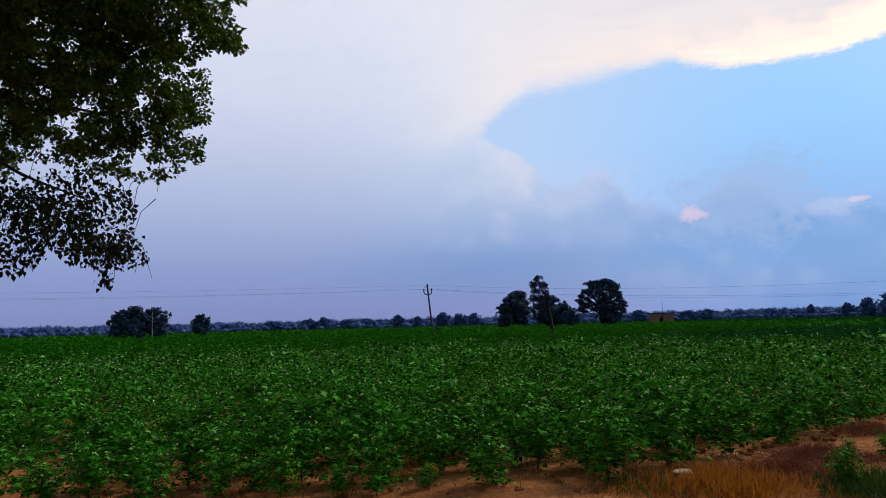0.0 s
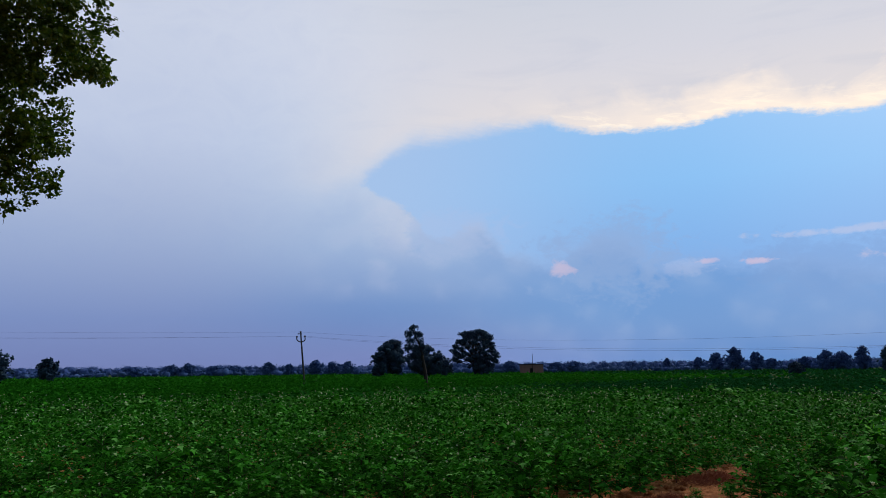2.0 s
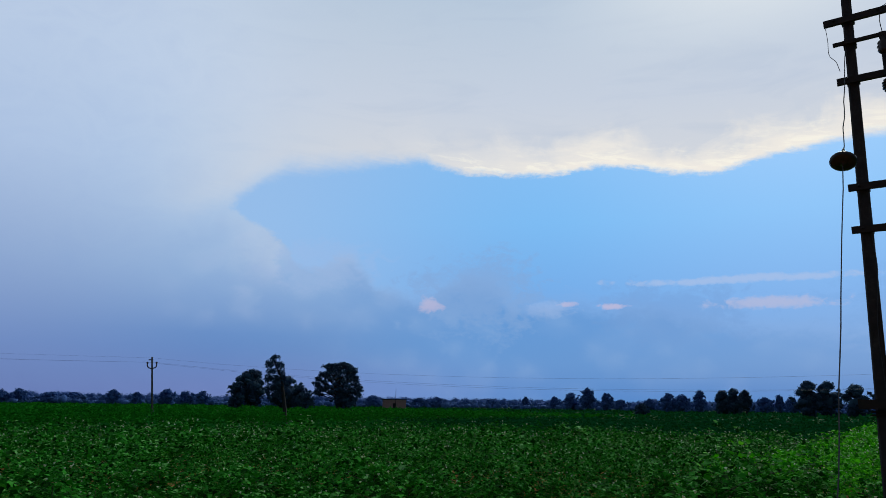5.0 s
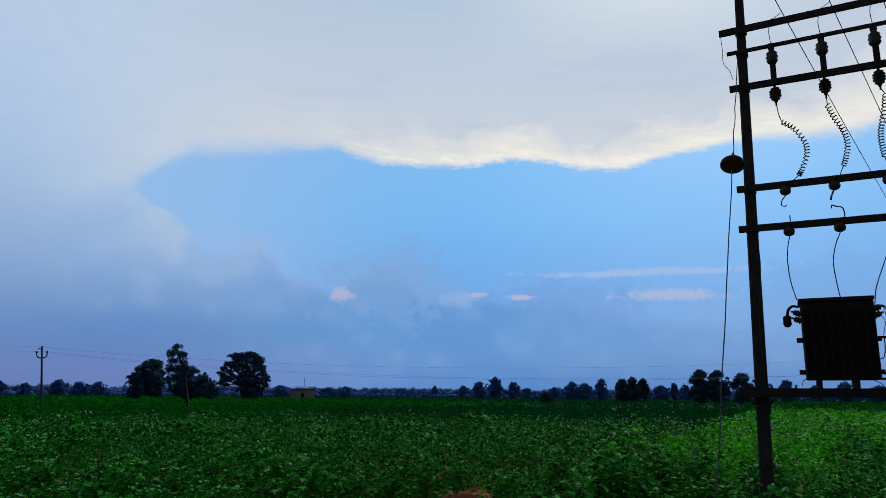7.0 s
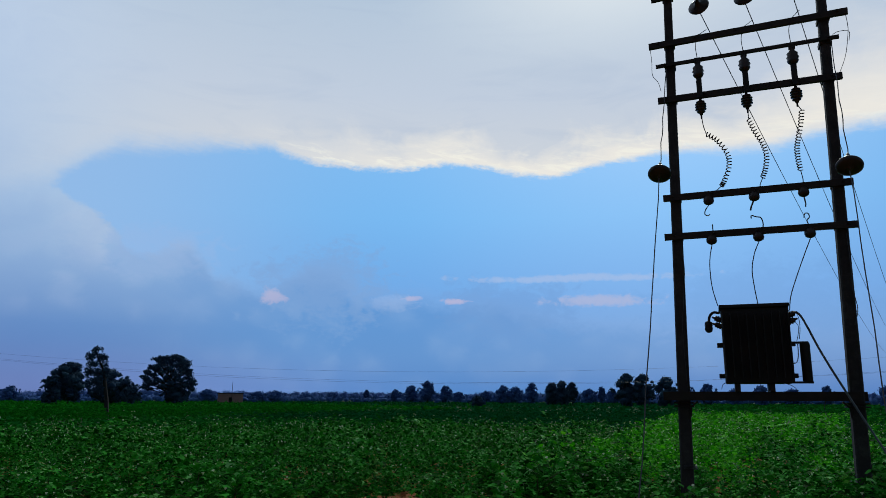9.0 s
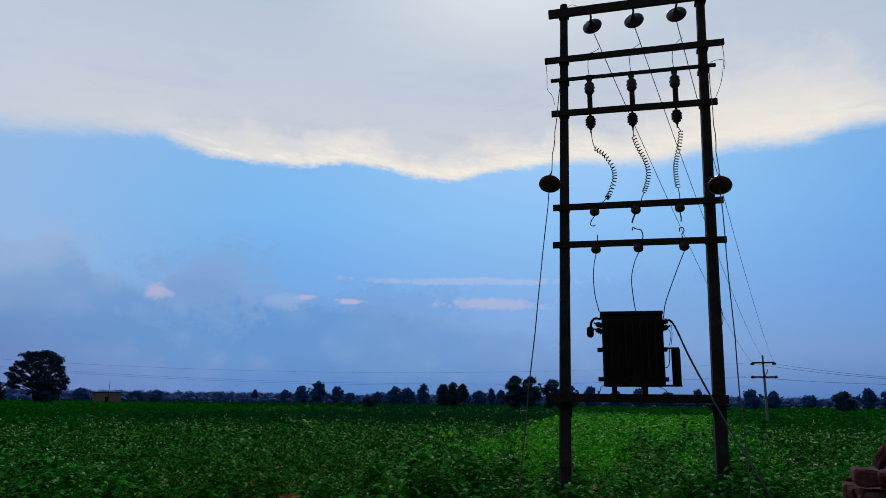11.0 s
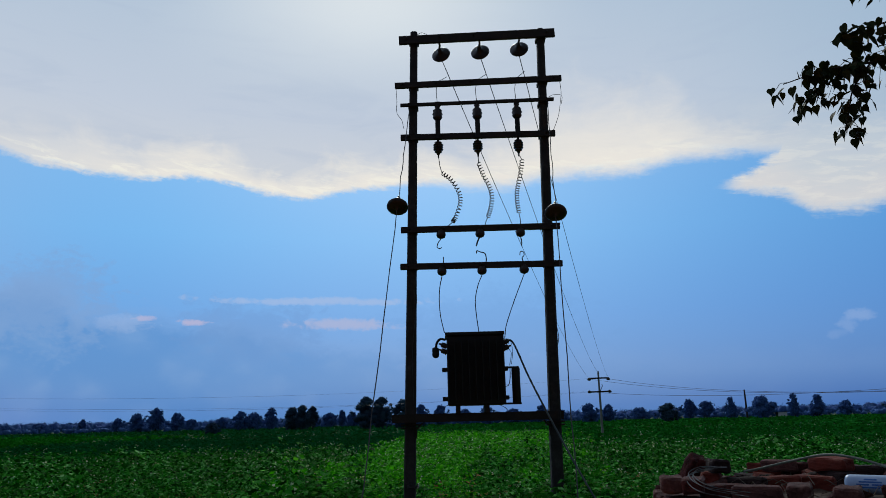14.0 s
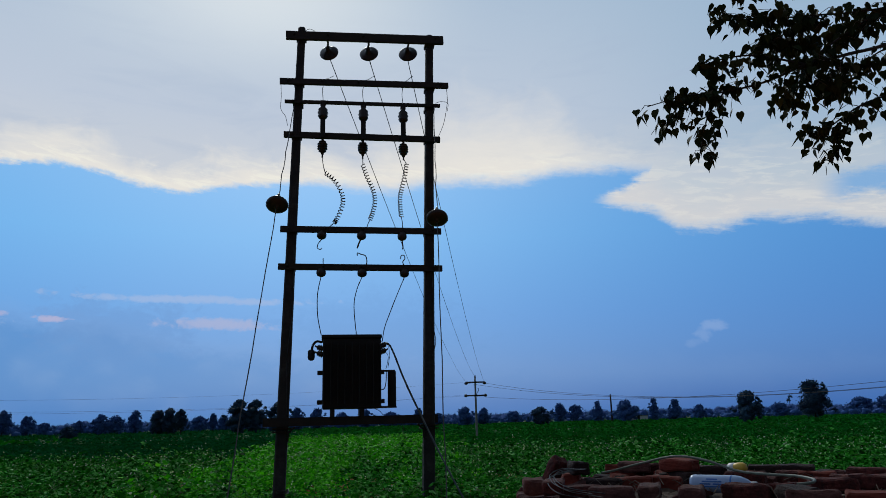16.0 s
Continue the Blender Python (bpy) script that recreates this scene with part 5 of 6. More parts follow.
def tree_at(azimuth, dist, height, width, seed, label, n=900, size=None, trunk=0.2, form="round", leaf=None, name="tree", base=0.12):
    """A tree of tapered trunk, limbs and a crown of many leaf clumps."""
    g = random.Random(seed)
    p = polar(azimuth, dist)
    ob = thing(name, Matrix.Translation(p), label, "tree", "trees beyond the fields")
    size = size or max(0.22, dist * 0.0026)
    lobes, bm = [], bmesh.new()
    z0 = height * base
    top = height * (0.55 if form != "spire" else 0.8)
    lean_x = g.uniform(-0.05, 0.05) * height
    tube(bm, [(0, 0, -0.2), (0.3 * lean_x, 0, top * 0.5), (lean_x, 0, top)], trunk * height / 10, 7, trunk * height / 30)
    count = {"round": 34, "layered": 80, "spire": 20, "open": 26}[form]
    for i in range(count):
        a = 2.4 * i + (g.uniform(-0.6, 0.6) if form != "layered" else 0.0)
        if form == "layered":
            u = i / count
            z = height * (0.3 + 0.66 * u)
            ring = width * 0.46 * math.sqrt(max(0.02, 1 - ((u - 0.14) / 0.92) ** 2)) * g.random() ** 0.22
            r3 = (width * g.uniform(0.06, 0.1), width * g.uniform(0.06, 0.1), height * g.uniform(0.035, 0.05))
        else:
            # bosses of foliage over an ovoid, large ones within and small ones outside
            u = (i + g.random()) / count
            low = {"round": base, "open": 0.16, "spire": 0.05}[form]
            env = 0.3 + 0.75 * (1 - u) ** 0.7 if form == "spire" else math.sqrt(max(0.08, 1 - (1.75 * u - 0.78) ** 2))
            large = i % 3 != 2
            r = width * (g.uniform(0.13, 0.19) if large else g.uniform(0.05, 0.09))
            ring = max(0.0, width * 0.5 * env - r) * (g.uniform(0.45, 0.9) if large else g.uniform(0.95, 1.3))
            z = height * (low + (1 - low) * (0.06 + 0.86 * u))
            r3 = (r, r, min(r * g.uniform(0.7, 1.0), height * 0.2))
        c = (ring * math.cos(a) + lean_x * 0.5, ring * math.sin(a), min(z, height - r3[2] * 0.9))
        lobes.append((*c, *r3))
        tube(bm, [(lean_x * 0.4, 0, min(top, max(z0, c[2] * 0.55))), (c[0] * 0.5, c[1] * 0.5, c[2] * 0.82), c], trunk * height / 32, 5, trunk * height / 110, False)
    if form != "layered":
        lobes.append((0, 0, height * (0.52 if form == "open" else 0.4), width * 0.3, width * 0.3, height * 0.28))
    # fit the crown to its full breadth and height
    kx = 0.5 * width / max(max(abs(l[0]), abs(l[1])) + 0.88 * l[3] for l in lobes if form == "layered" or l[3] > 0.12 * width)
    kz = height / max(l[2] + 0.88 * l[5] for l in lobes)
    lobes = [(l[0] * kx, l[1] * kx, l[2] * kz, l[3] * kx, l[4] * kx, l[5] * kz) for l in lobes]
    part("trunk", bm, BARK_BACKLIT, ob)
    # crowns past 215 m take the leaf with more painted haze
    me = mesh_np("crown", *merge(leafy(lobes, n, size, seed, wild=True), clumps(lobes, {"open": 0.6, "layered": 0.5}.get(form, 0.72), seed)), [leaf or (FAR_HAZE_LEAF if dist < 215 else HAZY_LEAF)])
    crown = new("crown", me)
    crown.parent = ob
    return ob


def by_angle(azimuth, wide, top_deg, dist, seed, label, **k):
    """A tree given by its bearing, breadth and height in degrees as seen from the field's edge."""
    return tree_at(azimuth, dist, EYE + dist * math.tan(radians(top_deg)), dist * radians(wide), seed, label, **k)


DK = "dark leafy tree standing beyond the fields"
by_angle(12.5, 4.35, 3.14, 210, 1, "wide-crowned dark tree with layered boughs and gaps of sky", n=11000, form="layered", size=0.4, trunk=0.32)
tree_at(13.0, 208, 5.6, 7.5, 2, "dense dark bush under a wide-crowned tree", n=2600, size=0.5, name="bush", base=0.0)
by_angle(5.9, 2.5, 2.5, 180, 3, DK, n=4600, size=0.42)
by_angle(4.9, 1.5, 1.5, 178, 4, "low dark tree beside a taller one", n=2200, size=0.42, base=0.0)
by_angle(8.4, 2.9, 2.05, 186, 5, DK, n=4600, size=0.4)
by_angle(9.5, 1.5, 1.35, 178, 6, DK, n=1800, size=0.4)
by_angle(10.2, 1.0, 0.8, 170, 7, "low pale green bush beside dark trees", n=1100, size=0.36, name="bush", base=0.0)
# the half-bare tree with a leaning trunk
old = thing("half_bare_tree", Matrix.Translation(polar(8.45, 60)), "half-bare tree with a thin leaning trunk and sparse leaves", "tree")
part("trunk", tube(bmesh.new(), spline([(0.16, 0, -0.2), (0.06, 0, 1.4), (-0.2, 0, 2.9), (-0.34, 0, 3.7), (-0.7, 0, 4.4), (-0.95, 0, 5.0)], 4), 0.19, 7, 0.03), BARK_BACKLIT, old)
bm = bmesh.new()
for k in range(16):
    z = 2.6 + 0.16 * k
    a = k * 2.4
    tube(bm, [(-0.05 - 0.33 * (z - 2.7), 0, z), (-0.1 - 0.33 * (z - 2.7) + 0.25 * math.cos(a), 0.3 * math.sin(a), z + 0.2), (-0.15 - 0.33 * (z - 2.7) + 0.5 * math.cos(a), 0.5 * math.sin(a), z + 0.3)], 0.025, 4, 0.008, False)
part("branches", bm, BARK_BACKLIT, old)
crown = new("crown", mesh_np("crown", *leafy([(-0.95, 0, 5.15, 0.5, 0.4, 0.35), (-1.3, 0, 4.75, 0.4, 0.4, 0.35), (-0.55, 0, 4.65, 0.42, 0.4, 0.35), (-1.05, 0, 4.2, 0.6, 0.4, 0.35), (-0.3, 0, 4.1, 0.32, 0.3, 0.3),
    (-0.75, 0, 3.6, 0.6, 0.4, 0.4), (-1.35, 0, 3.6, 0.35, 0.3, 0.4), (-0.1, 0, 3.5, 0.3, 0.3, 0.35), (-0.6, 0, 3.0, 0.5, 0.3, 0.4), (-1.1, 0, 2.8, 0.4, 0.3, 0.4), (-0.5, 0, 2.4, 0.35, 0.3, 0.35)], 5200, 0.11, 9, gaps=0.42, wild=True), [FAR_HAZE_LEAF]))
crown.parent = old

by_angle(-23.5, 2.7, 1.85, 140, 11, DK, n=3400, size=0.36)
by_angle(-22.1, 2.0, 1.7, 141, 12, DK, n=2600, size=0.36)
by_angle(-24.5, 1.7, 1.5, 139, 13, DK, n=2000, size=0.36)
white_pole = thing("white_post", Matrix.Translation(polar(-22.32, 128)), "thin pale post in front of dark trees", "post")
part("post", tube(bmesh.new(), [(0, 0, -0.2), (0, 0, 4.9)], 0.1, 7, 0.07), WHITEWASH, white_pole)
by_angle(-18.85, 1.5, 1.12, 190, 14, DK, n=2400, size=0.46)
FARS = [  # bearing, breadth, top, distance, form
    (-13.5, 1.6, 0.45, 330, "round"), (-10.8, 1.2, 0.6, 320, "round"), (-9.6, 1.1, 0.72, 318, "round"), (-7.6, 1.5, 0.5, 330, "round"), (-6.2, 1.5, 0.5, 335, "round"),
    (-3.8, 1.1, 0.75, 300, "round"), (-2.2, 0.7, 0.6, 330, "round"), (-0.1, 1.4, 0.85, 300, "round"), (1.2, 1.2, 0.72, 310, "round"), (2.4, 1.1, 0.75, 305, "round"),
    (15.2, 1.3, 0.62, 300, "round"), (18.9, 1.4, 0.5, 340, "round"), (20.3, 1.4, 0.55, 300, "round"), (22.6, 1.1, 0.35, 420, "round"), (24.6, 1.2, 0.4, 420, "round"),
    (27.2, 0.45, 0.66, 330, "open"), (29.5, 1.0, 0.7, 330, "round"), (30.8, 1.2, 1.02, 300, "round"), (32.0, 1.25, 1.38, 290, "open"), (33.4, 1.15, 1.02, 300, "round"),
    (34.5, 1.0, 0.55, 330, "round"), (36.6, 0.9, 0.6, 340, "round"), (38.0, 1.3, 1.05, 260, "round"), (39.0, 1.2, 0.95, 262, "round"), (40.2, 1.0, 1.28, 270, "round"),
    (41.8, 1.3, 1.3, 190, "round"), (42.6, 1.4, 1.42, 188, "round"), (43.4, 1.1, 1.3, 200, "open"), (44.6, 1.2, 0.8, 300, "round"), (45.6, 0.6, 0.95, 300, "open"),
    (46.4, 1.1, 0.75, 310, "round"), (47.5, 1.9, 2.0, 172, "round"), (48.7, 1.8, 1.95, 174, "round"), (50.4, 1.9, 1.75, 185, "round"), (51.8, 1.2, 1.3, 220, "round"),
    (53.3, 1.4, 1.2, 250, "round"), (55.2, 1.2, 0.85, 270, "round"), (57.0, 1.4, 1.05, 260, "round"), (59.0, 1.6, 0.8, 300, "round"), (61.2, 0.9, 1.0, 280, "round"),
    (62.7, 1.0, 0.6, 320, "round"), (64.85, 1.5, 1.02, 230, "round"), (66.3, 1.2, 0.9, 235, "round"), (68.6, 1.4, 0.6, 330, "round"), (70.7, 1.5, 0.88, 190, "round"),
    (72.2, 1.0, 1.1, 300, "open"), (73.4, 1.1, 0.95, 300, "open"), (75.1, 0.9, 1.18, 250, "spire"), (77.2, 1.8, 1.22, 230, "round"), (79.3, 0.8, 1.28, 250, "spire"),
    (80.8, 1.2, 1.15, 255, "spire"), (82.5, 1.0, 0.7, 330, "round"), (85.9, 2.0, 1.62, 150, "round"), (90.2, 2.3, 2.2, 150, "open"), (88.0, 1.3, 0.7, 300, "round"),
    (93.0, 1.5, 0.9, 420, "round"), (94.6, 1.5, 0.95, 420, "round"), (97.5, 2.0, 1.2, 300, "round"), (36.0, 1.1, 0.25, 150, "round"), (101.0, 2.0, 1.4, 260, "round")]
for i, (a, wd, tp, ds, form) in enumerate(FARS):
    by_angle(a, wd * 1.02, tp, ds, 100 + i, "far dark tree in the line along the horizon", n=int(1500 + 1700 * min(2.0, wd * tp)), form=form, size=max(0.28, ds * 0.0016), trunk=0.26 if form != "round" else 0.18, base=0.04)


def far_woods(dist, low, high, seed, label, mat=WOODS_HAZE):
    """A long uneven belt of distant trees."""
    g = np.random.default_rng(seed)
    lobes = []
    for a in np.arange(-52, 122, 0.2 * 700 / dist):
        h = low + (high - low) * (0.35 * g.random() + 0.65 * max(0.0, 0.5 + noise.noise((a * 0.5, seed, 0.0))))
        p = polar(a + g.normal(0, 0.12), dist + g.normal(0, 30))
        wd = dist * 0.007 * (0.6 + 0.6 * g.random())
        lobes.append((p.x, p.y, h * 0.45, wd, wd, h * 0.55))
    v, f = merge(clumps(lobes, 0.66, seed), leafy(lobes, len(lobes) * 150, dist * 0.001, seed, wild=True))
    return tagged(new("far_woods", mesh_np("far_woods", v, f, [mat])), label, "woods", kind="stuff")


far_woods(345, 1.5, 3.7, 6, "low uneven hedge of trees tinted blue for haze beyond the crop", HAZY_LEAF)
far_woods(560, 3.4, 8.6, 3, "uneven belt of haze-blue distant trees along the horizon")
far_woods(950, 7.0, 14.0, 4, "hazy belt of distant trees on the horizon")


# far buildings among the trees
def hut(azimuth, dist, w_, d_, h, mat, label, turn):
    p = polar(azimuth, dist)
    ob = thing("hut", Matrix.Translation(p) @ Matrix.Rotation(radians(turn), 4, "Z"), label, "hut")
    t = 0.25
    bm = bmesh.new()
    for x0, x1, y0, y1, z0, z1 in ((-w_ / 2, -0.5, -d_ / 2, -d_ / 2 + t, 0, h), (0.5, w_ / 2, -d_ / 2, -d_ / 2 + t, 0, h), (-0.5, 0.5, -d_ / 2, -d_ / 2 + t, 2.0, h),
                                   (-w_ / 2, w_ / 2, d_ / 2 - t, d_ / 2, 0, h), (-w_ / 2, -w_ / 2 + t, -d_ / 2 + t, d_ / 2 - t, 0, h), (w_ / 2 - t, w_ / 2, -d_ / 2 + t, d_ / 2 - t, 0, h)):
        box(bm, x0, x1, y0, y1, z0, z1)
    part("wall", bm, mat, ob)
    part("roof", box(bmesh.new(), -w_ / 2 - 0.3, w_ / 2 + 0.3, -d_ / 2 - 0.3, d_ / 2 + 0.3, h, h + 0.18, 0.03), CONCRETE, ob)
    part("door", box(bmesh.new(), -0.48, 0.48, -d_ / 2 + 0.05, -d_ / 2 + 0.1, 0.0, 1.98, 0.01), TANK, ob, "dark door")
    return ob


hut(16.9, 250, 8.0, 5.0, 3.2, HUT_WALL, "small brick hut beside a tall mast", -17)
mast = thing("mast", Matrix.Translation(polar(17.0, 246)), "thin mast beside a brick hut", "mast")
part("mast_pole", tube(bmesh.new(), [(0, 0, -0.2), (0, 0, 6.9)], 0.09, 6, 0.06), STEEL, mast)
hut(78.1, 300, 7.0, 5.0, 1.9, PALE_WALL, "low pale building far beyond the crop", -78)
mast2 = thing("chimney_post", Matrix.Translation(polar(76.15, 240)), "dark slim post rising above far trees", "post")
part("post", tube(bmesh.new(), [(0, 0, -0.2), (0, 0, 8.8)], 0.34, 8, 0.22), STEEL, mast2)
for a, ds in ((-29.6, 420), (-28.4, 430)):
    m = thing("far_post", Matrix.Translation(polar(a, ds)), "thin far pole on the horizon", "post")
    part("post", tube(bmesh.new(), [(0, 0, -0.2), (0, 0, 6.2)], 0.14, 6, 0.1), STEEL, m)
    part("crossarm", box(bmesh.new(), -1.0, 1.0, -0.1, 0.1, 5.2, 5.35, 0.01), STEEL, m)

# ---------------------------------------------------------------- the broad tree that hangs over the field
big = thing("shade_tree", Matrix.Translation((-7.2, 5.6, 0)), "large leafy tree with drooping outer boughs over the field edge", "tree")
o = Vector((-7.2, 5.6, 0))
bm = tube(bmesh.new(), spline([(0, 0, -0.2), (0.05, 0.05, 1.0), (0.2, 0.1, 2.4), (0.4, 0.2, 3.6)], 5), 0.34, 12, 0.24)
part("trunk", bm, BARK, big, "stout grey-brown trunk")
OUT = {  # ends of the boughs
    "a": (-2.6, 7.1, 5.2), "b": (-3.2, 7.2, 3.9), "c": (-4.2, 7.6, 4.4), "d": (-3.5, 6.9, 3.0), "e": (-4.6, 6.6, 3.3), "f": (-5.4, 8.2, 5.8), "g": (-8.6, 8.4, 6.4),
    "h": (-9.8, 5.2, 6.0), "i": (-8.0, 3.2, 6.0), "j": (-5.0, 4.4, 6.8)}
for key, end in OUT.items():
    e = Vector(end) - o
    fork = Vector((0.4, 0.2, 3.4))
    bm = tube(bmesh.new(), spline([fork, fork.lerp(e, 0.35) + Vector((0, 0, 0.7)), fork.lerp(e, 0.6) + Vector((0.1, 0.05, 0.75)), fork.lerp(e, 0.8) + Vector((-0.05, 0.05, 0.25)), e], 5), 0.06, 7, 0.006)
    part("bough", bm, BARK_BACKLIT, big)
g = random.Random(5)
for _ in range(44):
    bm = bmesh.new()
    s = Vector((g.uniform(-4.6, -3.1), g.uniform(6.6, 7.8), g.uniform(2.7, 4.2))) - o
    L = g.uniform(0.25, 0.5)
    a = g.random() * 6.28
    tube(bm, [s, s + Vector((0.3 * L * math.cos(a), 0.3 * L * math.sin(a), -0.3 * L)), s + Vector((0.5 * L * math.cos(a), 0.5 * L * math.sin(a), -L))], 0.006, 4, 0.002, False)
    part("twig", bm, BARK, big)
dense = [(-2.55, 7.15, 5.0, 0.55, 0.7, 0.5), (-2.25, 7.1, 4.75, 0.3, 0.4, 0.2), (-3.0, 7.2, 4.3, 0.6, 0.8, 0.62), (-2.85, 7.3, 3.75, 0.42, 0.55, 0.36), (-3.7, 7.1, 5.0, 0.9, 1.0, 0.8),
         (-3.8, 7.0, 4.0, 0.8, 0.9, 0.6), (-4.6, 7.0, 4.6, 1.0, 1.1, 1.0), (-2.8, 6.8, 5.6, 0.8, 0.8, 0.6), (-4.5, 6.6, 5.9, 1.3, 1.3, 0.9), (-3.4, 6.6, 6.3, 1.2, 1.2, 0.7),
         (-3.35, 7.3, 3.55, 0.5, 0.6, 0.3), (-5.0, 7.2, 3.9, 0.7, 0.9, 0.6), (-3.9, 7.3, 5.5, 0.8, 0.8, 0.6), (-4.8, 7.4, 5.2, 0.9, 0.9, 0.7), (-3.2, 7.1, 4.8, 0.6, 0.6, 0.5)]
rest = [(-6.2, 7.4, 6.4, 1.7, 1.6, 1.3), (-8.4, 7.6, 6.2, 1.7, 1.7, 1.4), (-9.4, 5.2, 6.0, 1.8, 1.8, 1.5), (-7.8, 3.6, 6.1, 1.7, 1.7, 1.4), (-5.4, 4.6, 6.8, 1.8, 1.6, 1.2), (-7.0, 5.6, 7.6, 2.3, 2.3, 1.3)]
hang = [(-3.75, 7.1, 2.95, 0.62, 0.7, 0.42), (-3.5, 7.2, 2.62, 0.42, 0.5, 0.3), (-4.35, 6.9, 2.75, 0.5, 0.7, 0.5), (-3.3, 7.3, 2.5, 0.25, 0.3, 0.2), (-4.9, 6.7, 3.0, 0.6, 0.6, 0.5), (-3.45, 7.2, 2.25, 0.1, 0.1, 0.14)]
shift = lambda lobes: [(l[0] - o.x, l[1] - o.y, *l[2:]) for l in lobes]
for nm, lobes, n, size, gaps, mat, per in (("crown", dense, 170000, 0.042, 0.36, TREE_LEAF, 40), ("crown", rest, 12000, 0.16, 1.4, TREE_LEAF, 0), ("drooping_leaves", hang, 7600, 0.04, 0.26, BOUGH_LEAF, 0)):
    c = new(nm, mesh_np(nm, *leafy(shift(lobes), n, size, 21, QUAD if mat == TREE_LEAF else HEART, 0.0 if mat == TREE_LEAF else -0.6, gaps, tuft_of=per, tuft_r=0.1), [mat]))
    c.parent = big

# ---------------------------------------------------------------- the bough that reaches in over the well
fig = thing("overhanging_tree", Matrix.Translation((5.4, -4.6, 0)), "tree with large dark pointed leaves whose bough reaches over the well", "tree")
o = Vector((5.4, -4.6, 0))
part("trunk", tube(bmesh.new(), spline([(0, 0, -0.2), (-0.05, 0.05, 1.2), (-0.2, 0.2, 2.6), (-0.4, 0.5, 3.9)], 5), 0.22, 12, 0.14), BARK, fig)
BOUGH_RUNS = [  # from the crotch outwards, as places in the yard
    [(5.0, -4.1, 3.9), (4.6, -3.0, 4.1), (4.2, -2.2, 3.9), (4.31, -1.27, 3.77)],
    [(4.31, -1.27, 3.77), (3.71, -0.76, 3.31), (3.44, -0.48, 3.16), (3.36, -0.33, 3.12), (3.31, -0.18, 3.06), (3.26, -0.01, 3.03), (3.24, 0.14, 3.04), (3.22, 0.3, 3.02)],
    [(3.26, -0.01, 3.03), (3.25, 0.06, 2.94), (3.25, 0.09, 2.85), (3.25, 0.12, 2.75)],
    [(3.24, 0.14, 3.04), (3.24, 0.21, 2.96), (3.23, 0.25, 2.9)],
    [(3.36, -0.33, 3.12), (3.26, -0.15, 3.16), (3.24, -0.03, 3.17), (3.2, 0.08, 3.14)],
    [(4.31, -1.27, 3.77), (3.62, -0.68, 3.42), (3.45, -0.38, 3.38), (3.36, -0.17, 3.38), (3.31, 0.0, 3.44)],
    [(3.62, -0.68, 3.42), (3.5, -0.41, 3.23), (3.46, -0.29, 3.08), (3.46, -0.24, 3.0)],
    [(4.31, -1.27, 3.77), (3.81, -0.78, 3.16), (3.64, -0.52, 3.0), (3.6, -0.38, 2.91), (3.61, -0.31, 2.9)],
    [(3.64, -0.52, 3.0), (3.65, -0.42, 2.86), (3.65, -0.38, 2.79)],
    [(4.31, -1.27, 3.77), (3.53, -0.62, 3.56), (3.36, -0.3, 3.54), (3.26, -0.08, 3.48)],
    [(3.44, -0.48, 3.16), (3.5, -0.42, 3.09), (3.55, -0.35, 3.04)],
    [(3.71, -0.76, 3.31), (3.73, -0.58, 3.24), (3.75, -0.48, 3.14)],
    [(3.62, -0.68, 3.42), (3.69, -0.54, 3.4), (3.65, -0.38, 3.37), (3.61, -0.23, 3.37)],
    [(3.45, -0.38, 3.38), (3.46, -0.25, 3.32), (3.41, -0.16, 3.27)],
    [(5.0, -4.1, 3.9), (4.6, -3.2, 5.2), (4.0, -2.2, 5.6), (3.6, -1.4, 5.4)],
    [(5.0, -4.1, 3.9), (6.2, -3.8, 5.0), (7.0, -3.6, 5.8)], [(5.0, -4.1, 3.9), (5.2, -5.2, 5.2), (5.4, -6.2, 6.0)], [(5.0, -4.1, 3.9), (4.2, -4.8, 5.0), (3.5, -5.2, 5.6)]]
leaf_pos, leaf_head, leaf_droop, leaf_size = [], [], [], []
g = random.Random(12)
